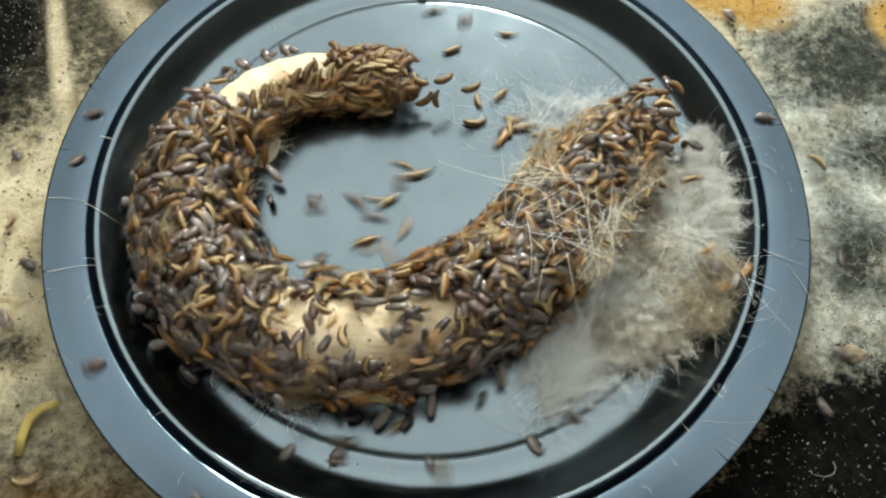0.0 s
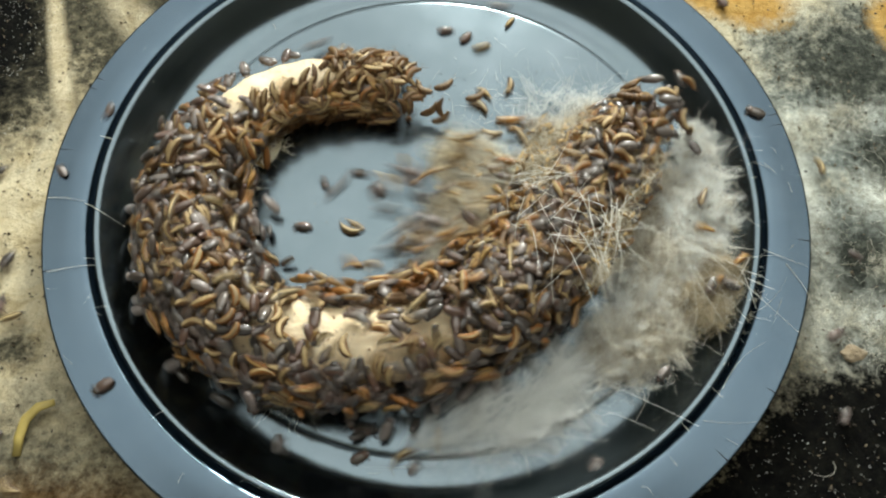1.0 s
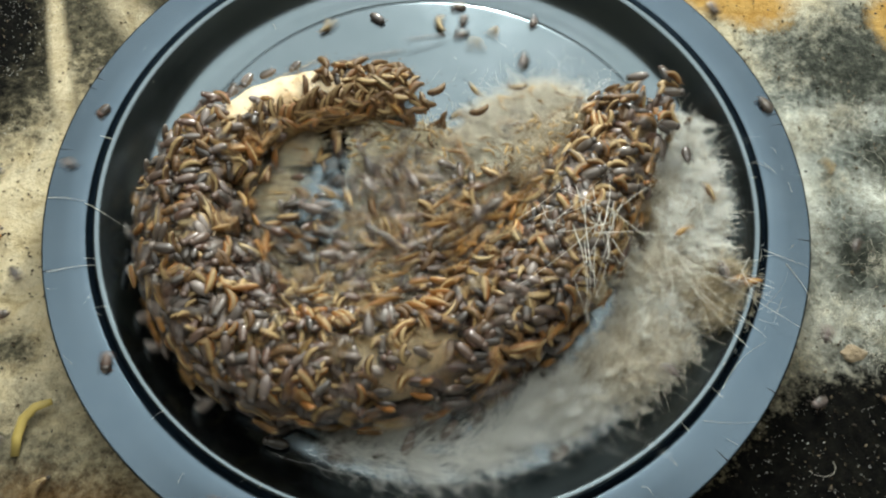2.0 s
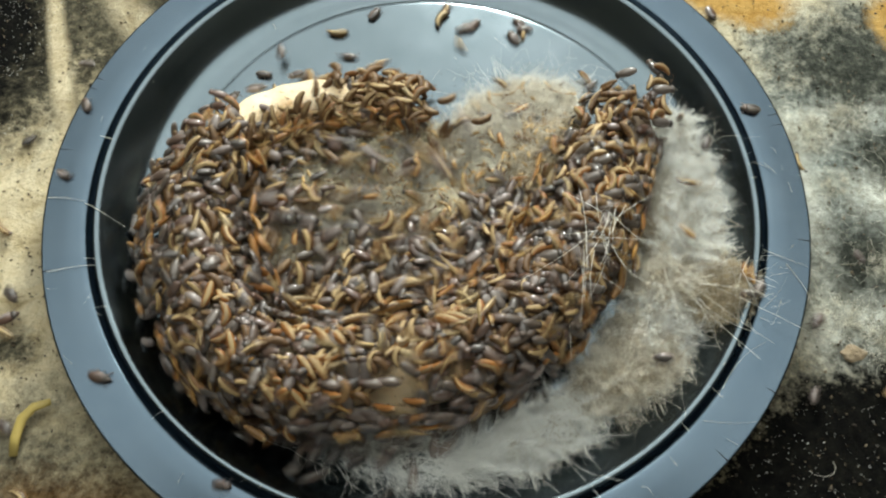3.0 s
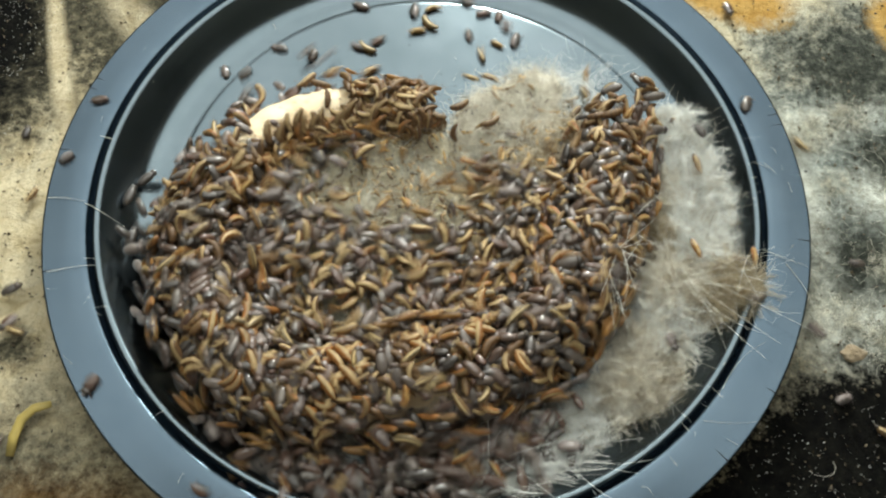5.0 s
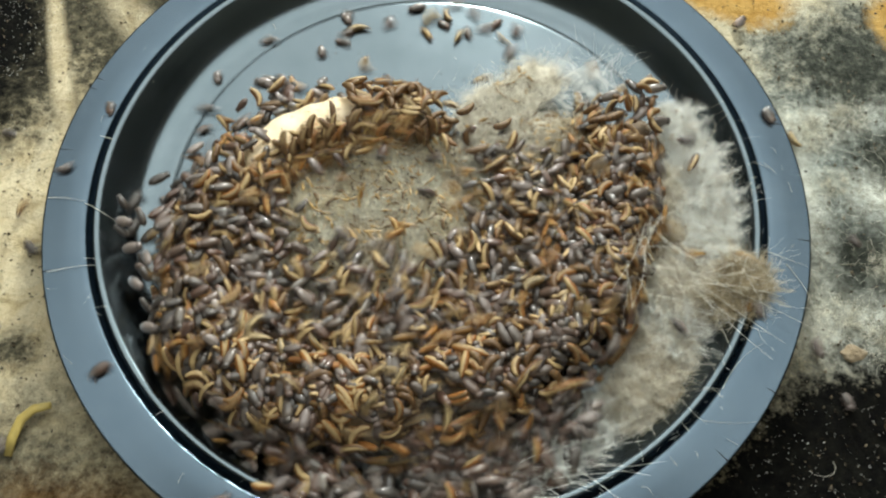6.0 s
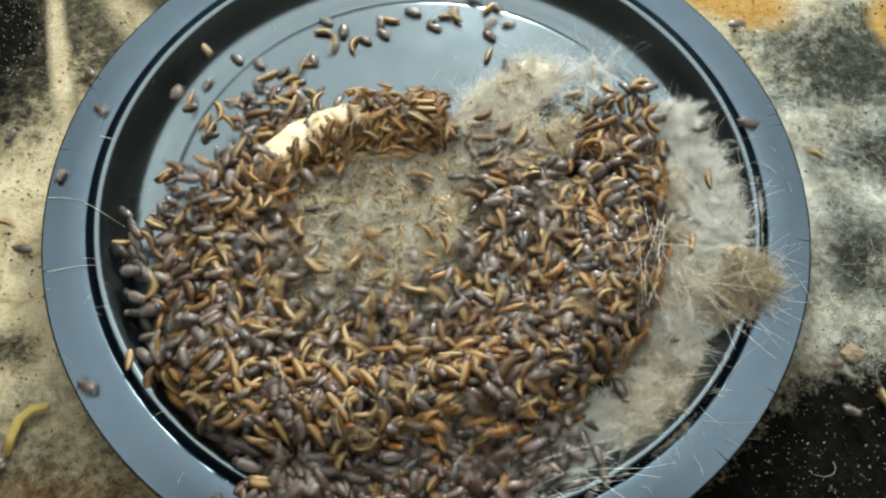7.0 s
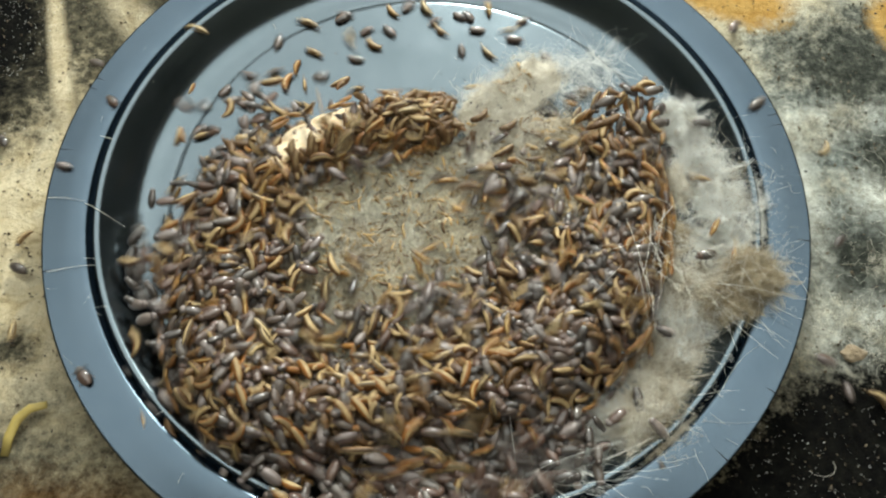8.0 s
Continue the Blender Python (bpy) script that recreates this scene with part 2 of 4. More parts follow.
PLATE = plate_material("grey_plate", (0.117, 0.147, 0.164), (0.136, 0.166, 0.186))
# same plastic as the well; the rim's weaker reflection is put into a darker colour
RIM_DIMMED = plate_material("grey_rim_dimmed", (0.076, 0.105, 0.133), (0.092, 0.123, 0.153))
FLESH = flesh_material()
BOARD = ground_material()
# unseen room surfaces, kept light enough to bounce fill onto the plate
WALL = plain_material("grey_painted_wall", (0.10, 0.10, 0.10), 0.8, 8)
CEILING = plain_material("grey_ceiling", (0.45, 0.46, 0.46), 0.9, 8)
WHITE_FUR = hair_material("white_fur", (0.81, 0.82, 0.765), (0.955, 0.965, 0.925))
CREAM_FUR = hair_material("cream_fur", (0.50, 0.44, 0.325), (0.96, 0.92, 0.80), 0.8)
BROWN_FUR = hair_material("brown_hair", (0.42, 0.33, 0.18), (0.98, 0.91, 0.69), 0.9)
DUST_FUR = hair_material("dust_hair", (0.34, 0.32, 0.23), (0.92, 0.89, 0.75), 0.9)
GUARD_HAIR = hair_material("guard_hair", (0.55, 0.50, 0.38), (0.85, 0.82, 0.72))
SHEAF_HAIR = hair_material("sheaf_hair", (0.70, 0.67, 0.56), (0.93, 0.91, 0.83))
BROWN_CLUMP = hair_material("brown_clump", (0.22, 0.165, 0.09), (0.66, 0.55, 0.36))
DARK_HAIR = hair_material("dark_hair", (0.21, 0.16, 0.09), (0.62, 0.52, 0.35))
CAST_SKIN = hair_material("cast_skin", (0.10, 0.055, 0.022), (0.62, 0.42, 0.17), 0.9)
FRASS = hair_material("frass", (0.03, 0.022, 0.014), (0.17, 0.13, 0.08), 0.9)
BEETLE = beetle_material("beetle_shell", (0.050, 0.040, 0.034), (0.35, 0.292, 0.262), "object")
BEETLE_DARK = beetle_material("beetle_leg", (0.02, 0.014, 0.01), (0.05, 0.03, 0.02), "object")
BEETLE_MASS = beetle_material("beetle_mass", (0.046, 0.037, 0.031), (0.30, 0.25, 0.22), "island")
LARVA = larva_material("larva_skin", (0.125, 0.066, 0.027), (0.42, 0.225, 0.070), (0.68, 0.52, 0.26), "object")
YOUNG = larva_material("young_larva_skin", (0.25, 0.105, 0.02), (0.52, 0.275, 0.06), (0.68, 0.48, 0.18), "object")
LARVA_BAND = larva_material("larva_band", (0.075, 0.040, 0.018), (0.25, 0.135, 0.046), (0.34, 0.22, 0.09), "island")
LARVA_BACK = hair_material("larva_back", (0.12, 0.062, 0.022), (0.50, 0.36, 0.17), 0.9)
LARVA_MASS = larva_material("larva_mass", (0.125, 0.064, 0.026), (0.40, 0.21, 0.066), (0.48, 0.34, 0.16), "island")
BRISTLE = plain_material("bristle", (0.20, 0.11, 0.04), 0.6)
NICK = plain_material("dark_nick", (0.03, 0.03, 0.032), 0.7)
FLECK = plain_material("white_fleck", (0.75, 0.75, 0.70), 0.5)
STRAW = plain_material("dry_yellow_skin", (0.55, 0.42, 0.12), 0.5, 120)
HIDE = plain_material("brown_hide", (0.20, 0.14, 0.085), 0.7, 90, 0.6)
LUMP = plain_material("cream_foam_lump", (0.40, 0.31, 0.20), 0.8, 120)

# ---- the setting ----
def setting():
    n, size = 170, 1.27
    verts, faces = [], []
    for j in range(n + 1):
        for i in range(n + 1):
            # finer towards the middle
            u, v = 2 * i / n - 1, 2 * j / n - 1
            x, y = size * u * abs(u) ** 0.9, size * v * abs(v) ** 0.9
            r = math.hypot(x, y)
            k = min(1.0, max(0.0, (r - 0.115) / 0.05))
            z = -0.001 + k * 0.004 * (noise.noise((x * 30, y * 30, 3.1)) + 0.5 * noise.noise((x * 90, y * 90, 7.7)))
            verts.append((x, y, min(z, 0.012)))
    for j in range(n):
        for i in range(n):
            a = j * (n + 1) + i
            faces.append((a, a + 1, a + n + 2, a + n + 1))
    tagged(new("ground", mesh("ground", verts, faces, [BOARD])), "soiled sandy yellow insulation board with black and grey patches", "ground", kind="structure")
    s, h, w = 1.25, 0.80, 0.05
    for name, x, y, sx, sy in (("wall_north", 0, s + w / 2, s + w, w / 2),
                               ("wall_east", s + w / 2, 0, w / 2, s), ("wall_west", -s - w / 2, 0, w / 2, s)):
        v = [(x + a * sx, y + b * sy, c) for c in (-0.02, h) for b in (-1, 1) for a in (-1, 1)]
        f = [(0, 2, 3, 1), (4, 5, 7, 6), (0, 1, 5, 4), (2, 6, 7, 3), (0, 4, 6, 2), (1, 3, 7, 5)]
        tagged(new(name, mesh(name, v, f, [WALL], False)), "plain grey painted wall", "wall", kind="structure")
    # the south wall, with an opening and frame added to suit the unseen fill lamp
    x0, x1, z0, z1 = -0.57, 0.69, 0.24, 0.72
    boxes = []
    for a, b, lo, hi in ((-s - w, x0, -0.02, h), (x1, s + w, -0.02, h), (x0, x1, -0.02, z0), (x0, x1, z1, h)):
        boxes.append(([(x, y, z) for z in (lo, hi) for y in (-s - w, -s) for x in (a, b)], f))
    bv, bf = join(boxes)
    tagged(new("wall_south", mesh("wall_south", bv, bf, [WALL], False)), "plain grey unseen wall with an opening added behind the fill lamp", "wall", kind="structure")
    bars = []
    for a, b, lo, hi in ((x0, x1, z0, z0 + 0.02), (x0, x1, z1 - 0.02, z1), (x0, x0 + 0.02, z0 + 0.02, z1 - 0.02), (x1 - 0.02, x1, z0 + 0.02, z1 - 0.02)):
        bars.append(([(x, y, z) for z in (lo, hi) for y in (-s - 0.035, -s - 0.01) for x in (a, b)], f))
    bv, bf = join(bars)
    tagged(new("window_1", mesh("window_1", bv, bf, [CEILING], False)), "plain grey frame added behind the unseen fill lamp", "window", kind="structure")
    v = [(a * (s + w), b * (s + w), c) for c in (h, h + 0.05) for b in (-1, 1) for a in (-1, 1)]
    tagged(new("ceiling", mesh("ceiling", v, f, [CEILING], False)), "plain grey unseen ceiling that bounces fill light", "ceiling", kind="structure")


def plate():
    well = [(0.0005, FLOOR), (0.04, FLOOR), (0.08, FLOOR), (0.1040, FLOOR), (0.1059, FLOOR), (0.1062, FLOOR - 0.0001), (0.1064, FLOOR - 0.0005), (0.1068, FLOOR - 0.0005), (0.1070, FLOOR - 0.0001), (0.1073, FLOOR), (0.1092, FLOOR),
            (0.1122, FLOOR), (0.1142, FLOOR + 0.0002), (0.1160, FLOOR + 0.0007), (0.1176, FLOOR + 0.0015), (0.1191, FLOOR + 0.0026), (0.1204, FLOOR + 0.0040), (0.1238, FLOOR + 0.0074),
            (0.1282, RIM - 0.0008), (0.1290, RIM - 0.0001), (0.1300, RIM + 0.0003), (0.1308, RIM + 0.0001), (0.1312, RIM - 0.0005), (0.1319, RIM - 0.0036), (0.1326, RIM - 0.0040),
            (0.1326, RIM - 0.0052), (0.1285, RIM - 0.0052), (0.1240, FLOOR + 0.004), (0.1205, FLOOR - 0.001), (0.115, 0.0006), (0.04, 0.0006), (0.0005, 0.0006)]
    rim = [(0.1326, RIM - 0.0040), (0.1329, RIM - 0.0036), (0.1333, RIM - 0.0006), (0.1336, RIM + 0.0001), (0.1360, RIM + 0.0003), (0.1420, RIM + 0.0002), (0.1480, RIM + 0.0001), (0.1492, RIM + 0.0001), (0.1497, RIM + 0.0001),
           (0.1500, RIM - 0.0001), (0.1501, RIM - 0.0006), (0.1500, RIM - 0.0016), (0.1494, RIM - 0.0021), (0.1470, RIM - 0.0022), (0.1360, RIM - 0.0022), (0.1326, RIM - 0.0052)]
    ob = tagged(new("plate"), "round blue-grey shiny plate with a grooved rim", "plate")
    v, f = lathe(well, 144)
    part("well", mesh("well", v, f, [PLATE]), ob, "shallow shiny well")
    v, f = lathe(rim, 144)
    me = mesh("rim", v, f[:-2] + [((len(rim) - 1) * 144 + i, (len(rim) - 1) * 144 + (i + 1) % 144, (i + 1) % 144, i) for i in range(144)], [RIM_DIMMED])
    part("rim", me, ob, "flat blue-grey rim")
    for a, length in ((161, 0.004), (163, 0.004), (175, 0.006), (13, 0.005), (11, 0.005), (137, 0.004), (37, 0.003), (-10, 0.006), (-35, 0.004), (-47, 0.007), (-64, 0.005), (196, 0.004)):
        c, s, r0 = math.cos(radians(a)), math.sin(radians(a)), 0.1499 - length
        pts = [(r * c, r * s, RIM + 0.0001) for r in (r0, r0 + length * 0.5, 0.1499)]
        v, f = tube(pts, [0.00006, 0.00016, 0.00022], 5)
        part("nick", mesh("nick", v, f, [NICK]), ob, "dark nick in the rim's edge")


setting()
plate()


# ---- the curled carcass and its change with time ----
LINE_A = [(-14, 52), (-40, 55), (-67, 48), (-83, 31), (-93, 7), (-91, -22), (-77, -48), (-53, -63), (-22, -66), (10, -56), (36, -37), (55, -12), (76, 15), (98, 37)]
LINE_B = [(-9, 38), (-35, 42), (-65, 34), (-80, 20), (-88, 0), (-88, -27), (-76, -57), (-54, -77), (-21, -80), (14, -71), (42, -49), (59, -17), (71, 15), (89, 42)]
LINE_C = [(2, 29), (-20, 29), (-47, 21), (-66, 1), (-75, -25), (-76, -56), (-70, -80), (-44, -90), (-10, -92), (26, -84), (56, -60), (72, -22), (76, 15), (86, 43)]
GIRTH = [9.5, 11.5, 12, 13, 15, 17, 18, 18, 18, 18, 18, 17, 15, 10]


def between(rows, u):
    """Smooth value along rows for u from 0 to 1."""
    s = min(max(u, 0.0), 1.0) * (len(rows) - 1)
    i = min(int(s), len(rows) - 2)
    f = s - i
    p = [np.array(rows[min(max(i + k, 0), len(rows) - 1)], dtype=float) for k in (-1, 0, 1, 2)]
    return 0.5 * (2 * p[1] + (p[2] - p[0]) * f + (2 * p[0] - 5 * p[1] + 4 * p[2] - p[3]) * f * f + (3 * p[1] - p[0] - 3 * p[2] + p[3]) * f ** 3)


def ease(a, b, t):
    s = min(max((t - a) / (b - a), 0.0), 1.0)
    return s * s * (3 - 2 * s)


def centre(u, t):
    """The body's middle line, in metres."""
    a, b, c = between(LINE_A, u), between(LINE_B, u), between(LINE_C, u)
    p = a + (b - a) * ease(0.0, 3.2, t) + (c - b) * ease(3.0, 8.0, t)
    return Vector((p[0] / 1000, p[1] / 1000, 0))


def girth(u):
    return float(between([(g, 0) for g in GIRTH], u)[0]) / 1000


def half_height(u, t):
    """Half the body's height, which falls as it is eaten."""
    return 0.8 * girth(u) * (1 - 0.35 * ease(2.5, 7.5, t) * ease(0.18, 0.34, u))


def on_body(u, phi, lift, t):
    """Place and outward normal on the body at angle phi from the top (positive: to the inside of the curl)."""
    c = centre(u, t)
    d = (centre(min(u + 0.01, 1.0), t) - centre(max(u - 0.01, 0.0), t)).normalized()
    side = Vector((-d.y, d.x, 0))
    n = (side * math.sin(phi) + Vector((0, 0, 1)) * math.cos(phi)).normalized()
    r = girth(u)
    h = half_height(u, t)
    p = c + side * math.sin(phi) * (r * 1.15 + lift) + Vector((0, 0, FLOOR + h + (h + lift) * math.cos(phi)))
    p.z = max(p.z, FLOOR + 0.0015)
    return p, n, d


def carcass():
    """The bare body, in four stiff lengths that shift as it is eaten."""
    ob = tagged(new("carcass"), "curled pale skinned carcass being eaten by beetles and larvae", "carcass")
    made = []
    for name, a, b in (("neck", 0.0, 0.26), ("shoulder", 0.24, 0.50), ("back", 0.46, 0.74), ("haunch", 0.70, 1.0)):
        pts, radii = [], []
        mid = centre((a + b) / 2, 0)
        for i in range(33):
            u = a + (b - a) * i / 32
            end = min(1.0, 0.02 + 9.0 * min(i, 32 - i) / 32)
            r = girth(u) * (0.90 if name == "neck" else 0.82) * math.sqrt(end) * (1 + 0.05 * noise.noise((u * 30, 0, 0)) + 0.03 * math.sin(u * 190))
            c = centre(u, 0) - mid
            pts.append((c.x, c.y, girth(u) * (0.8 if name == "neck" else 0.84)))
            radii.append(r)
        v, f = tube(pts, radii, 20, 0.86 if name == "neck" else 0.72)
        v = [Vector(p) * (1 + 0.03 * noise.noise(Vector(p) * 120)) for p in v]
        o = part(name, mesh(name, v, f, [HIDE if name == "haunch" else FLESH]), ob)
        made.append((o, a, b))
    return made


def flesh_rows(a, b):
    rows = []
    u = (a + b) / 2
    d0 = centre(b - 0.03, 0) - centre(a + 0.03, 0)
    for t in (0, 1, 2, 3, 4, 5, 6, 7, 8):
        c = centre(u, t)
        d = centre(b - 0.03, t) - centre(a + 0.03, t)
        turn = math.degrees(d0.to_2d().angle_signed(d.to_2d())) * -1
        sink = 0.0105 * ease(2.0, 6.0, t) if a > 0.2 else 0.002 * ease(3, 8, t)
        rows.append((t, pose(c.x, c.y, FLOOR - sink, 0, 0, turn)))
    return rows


FLESH_PARTS = carcass()


# ---- insects ----
def with_uv(me, n, rows):
    """Length and girth of a tube of n sides and that many rings, as its map."""
    layer = me.uv_layers.new(name="UVMap")
    for poly in me.polygons:
        ks = [v % n for v in poly.vertices]
        wrap = max(ks) - min(ks) > n / 2
        for li, v in zip(poly.loop_indices, poly.vertices):
            k = v % n
            layer.data[li].uv = ((v // n) / (rows - 1), ((n if wrap and k == 0 else k)) / n)
    return me


def leg_shape(side, x, reach):
    pts = [(x, side * 0.10, 0.06), (x + reach * 0.5, side * 0.26, 0.10), (x + reach, side * 0.36, -0.02)]
    return tube([tuple(0.0088 * c for c in p) for p in pts], [0.00022, 0.0002, 0.00012], 4)


def half_shell(side):
    """One wing cover: a half of the domed back, with a narrow seam along the middle."""
    verts, faces = [], []
    for i in range(9):
        s = i / 8
        x = -0.50 + 0.66 * s
        w = 0.245 * math.sin(math.pi * (0.10 + 0.62 * s)) ** 0.6 * (1.0 if s < 0.9 else 0.97)
        for k in range(6):
            a = math.pi / 2 * k / 5
            y = max(0.008, w * math.sin(a))
            z = 0.07 + 0.20 * (w / 0.245) * math.cos(a) ** 0.8
            verts.append((0.0088 * x, 0.0088 * side * y, 0.0088 * z))
    for i in range(8):
        for k in range(5):
            q = (i * 6 + k, i * 6 + k + 1, i * 6 + k + 7, i * 6 + k + 6)
            faces.append(q if side < 0 else q[::-1])
    return verts, faces


def beetle_model():
    s = 0.0088
    ob = tagged(new("beetle"), "small dark brown oval hide beetle crawling over the carcass", "beetle", "beetles on the carcass")
    v, f = egg(0.47 * s, 0.225 * s, 0.09 * s, 9, 9, (-0.04 * s, 0, 0.075 * s), 0.6)
    part("abdomen", mesh("abdomen", v, f, [BEETLE_DARK]), ob)
    for side in (-1, 1):
        v, f = half_shell(side)
        part("wing_cover", mesh("wing_cover", v, f, [BEETLE]), ob)
    v, f = egg(0.13 * s, 0.205 * s, 0.115 * s, 6, 9, (0.25 * s, 0, 0.13 * s), 0.4)
    part("neck_shield", mesh("neck_shield", v, f, [BEETLE]), ob)
    v, f = egg(0.085 * s, 0.095 * s, 0.075 * s, 5, 7, (0.41 * s, 0, 0.10 * s))
    part("head", mesh("head", v, f, [BEETLE_DARK]), ob)
    for side in (-1, 1):
        for x, reach in ((0.26, 0.16), (0.05, 0.02), (-0.12, -0.18)):
            v, f = leg_shape(side, x, reach)
            part("leg", mesh("leg", v, f, [BEETLE_DARK]), ob)
    return ob


def larva_line(length, bend, rings=13):
    """A body line that starts at the tail and bends evenly by that many radians."""
    pts, x, y = [], 0.0, 0.0
    for i in range(rings):
        pts.append((x, y))
        a = bend * ((i + 0.5) / (rings - 1) - 0.5)
        x, y = x + length / (rings - 1) * math.cos(a), y + length / (rings - 1) * math.sin(a)
    cx, cy = sum(p[0] for p in pts) / rings, sum(p[1] for p in pts) / rings
    return [(px - cx, py - cy) for px, py in pts]


def larva_model(length, thick, bend, skin, label, name, group):
    line = larva_line(length, bend)
    radii = []
    for i in range(13):
        s = i / 12
        radii.append(thick * (0.16 + 0.84 * math.sin(math.pi * min(1, 0.06 + 0.74 * s)) ** 0.9) * (1 + 0.09 * (i % 2)) * (0.62 if i == 12 else 1))
    v, f = tube([(x, y, thick * 0.8) for x, y in line], radii, 8, 0.85)
    ob = tagged(new(name, with_uv(mesh("larva", v, f, [skin]), 8, 13)), label, "larva", group)
    a, b = Vector((*line[-2], 0)), Vector((*line[-1], 0))
    d = (b - a).normalized()
    v, f = egg(thick * 0.62, thick * 0.6, thick * 0.5, 5, 7)
    m = Matrix.Translation((b.x + d.x * thick * 0.2, b.y + d.y * thick * 0.2, thick * 0.75)) @ Matrix.Rotation(math.atan2(d.y, d.x), 4, "Z")
    part("head", mesh("head", [m @ Vector(p) for p in v], f, [BEETLE_DARK]), ob)
    rng = np.random.default_rng(int(1000 * length + 10 * bend + 50))
    n = 30
    hairs = np.zeros((n, 3, 3))
    for i in range(n):
        k = rng.integers(0, 12)
        p = Vector((*line[k], thick * 0.8))
        q = Vector((*line[k + 1], thick * 0.8))
        t = (q - p).normalized()
        a = rng.uniform(-0.4, math.pi + 0.4)
        o = Vector((-t.y, t.x, 0)) * math.cos(a) + Vector((0, 0, 1)) * math.sin(a)
        o = (o - t * rng.uniform(0.2, 1.0) * (2.2 if k < 2 else 1)).normalized()
        for j in range(3):
            hairs[i, j] = p + o * (thick * (0.5 + j * rng.uniform(0.35, 0.8)))
    part("bristles", strand_mesh("bristles", hairs, 0.00006, BRISTLE), ob, "short brown bristles")
    return ob


# ---- crowds that cannot be counted: many insects in one stiff patch ----
def crowd_mesh(name, count, spread_x, spread_y, curve, beetles, seed):
    """Insects strewn over a patch; curve is the radius of the back that it wraps, or 0 for a flat bed."""
    rng = random.Random(seed)
    shell = egg(0.0046, 0.0023, 0.0016, 8, 8, (0, 0, 0.0006), 0.4)
    neck = egg(0.0014, 0.0019, 0.0013, 4, 7, (0.0043, 0, 0.0005))
    worms = []
    for bend in (-1.6, -0.8, 0.3, 1.0, 1.9):
        line = larva_line(0.0112, bend, 13)
        worms.append(tube([(x, y, 0.0006) for x, y in line], [0.0005, 0.0010, 0.0011, 0.0016, 0.0015, 0.00185, 0.0017, 0.0020, 0.0017, 0.0018, 0.0015, 0.0013, 0.0007], 6))
    verts, faces, index, bristles = [], [], [], []
    for i in range(count):
        x, y = rng.gauss(0, 0.5) * spread_x, rng.gauss(0, 0.5) * spread_y
        lift = rng.uniform(-0.001, 0.0035)
        tilt = pose(0, 0, 0, rng.uniform(-35, 35), rng.uniform(-30, 30), rng.uniform(0, 360))
        if curve:
            a = y / curve
            m = Matrix.Translation((x, -(curve + lift) * math.sin(-a), (curve + lift) * math.cos(a))) @ Matrix.Rotation(-a, 4, "X") @ tilt
        else:
            m = Matrix.Translation((x, y, lift + 0.0015)) @ tilt
        size = Matrix.Scale(rng.uniform(0.66, 0.94), 4)
        if rng.random() < beetles:
            v, f = join([shell, neck])
            k = 0
        else:
            v, f = rng.choice(worms)
            k = 1
        base = len(verts)
        verts += [m @ size @ Vector(p) for p in v]
        faces += [tuple(j + base for j in q) for q in f]
        if k == 1:
            hairs = np.zeros((9, 3, 3))
            for h in range(9):
                o = Vector((rng.uniform(-0.0055, 0.0040), rng.uniform(-0.0008, 0.0008), 0.0008))
                d = Vector((rng.uniform(-1.2, -0.2), rng.choice((-1, 1)) * rng.uniform(0.3, 1.0), rng.uniform(0.0, 0.9))).normalized()
                for q in range(3):
                    hairs[h, q] = m @ size @ (o + d * (0.0010 + 0.0013 * q))
            bristles.append(hairs)
        index += [0] * len(f) if k == 0 else [3 if j % 6 == 1 else 1 + (j // 6) % 2 for j in range(len(f))]
    hv, hf = strands(np.concatenate(bristles), 0.00007)
    base = len(verts)
    verts += [Vector(p) for p in hv.tolist()]
    faces += [tuple(base + q for q in f) for f in hf.tolist()]
    index += [4] * len(hf)
    return mesh(name, verts, faces, [BEETLE_MASS, LARVA_MASS, LARVA_BAND, LARVA_BACK, BRISTLE], True, index)


def turned(p, n, heading):
    """Pose at p with z along n and x near the heading."""
    x = (heading - n * heading.dot(n)).normalized()
    y = n.cross(x)
    m = Matrix((x, y, n)).transposed().to_4x4()
    m.translation = p
    return m


MOVES = []      # (thing, rows) for motions()


def stray(rng, value, reach, low, high):
    """One step of a wandering value."""
    v = value + rng.uniform(-reach, reach)
    return 2 * low - v if v < low else 2 * high - v if v > high else v


def crawl(places, rng, spin=50, heap=True):
    """Rows for an insect through (t, place, normal): it faces where it goes, and never turns faster than spin degrees a step."""
    rows, angle = [], rng.uniform(-math.pi, math.pi)
    lean = pose(0, 0, 0, rng.gauss(0, 22), rng.gauss(0, 18), 0) if heap else Matrix()
    for i, (t, p, n) in enumerate(places):
        q = places[i + 1][1] if i + 1 < len(places) else p + (p - places[i - 1][1])
        go = q - p
        if go.length > 0.0015:
            want = math.atan2(go.y, go.x)
            d = (want - angle + math.pi) % (2 * math.pi) - math.pi
            angle += max(-radians(spin), min(radians(spin), d))
        else:
            angle += rng.uniform(-0.4, 0.4)
        rows.append((t, turned(p, n, Vector((math.cos(angle), math.sin(angle), 0))) @ lean))
    return rows


def bed_height(x, y, t):
    """Height of the hair and frass bed inside the curl."""
    d = math.hypot(x + 0.012, (y + 0.022) * 1.1)
    return FLOOR + (0.0105 * ease(0.8, 3.0, t) + 0.002 * ease(3, 7, t)) * max(0.0, 1 - (d / 0.095) ** 4)


def ground_height(x, y):
    r = math.hypot(x, y)
    if r < 0.118:
        return FLOOR
    if r < 0.130:
        return FLOOR + (RIM - FLOOR) * (r - 0.118) / 0.012
    if r < 0.1505:
        return RIM + 0.0003
    return 0.001


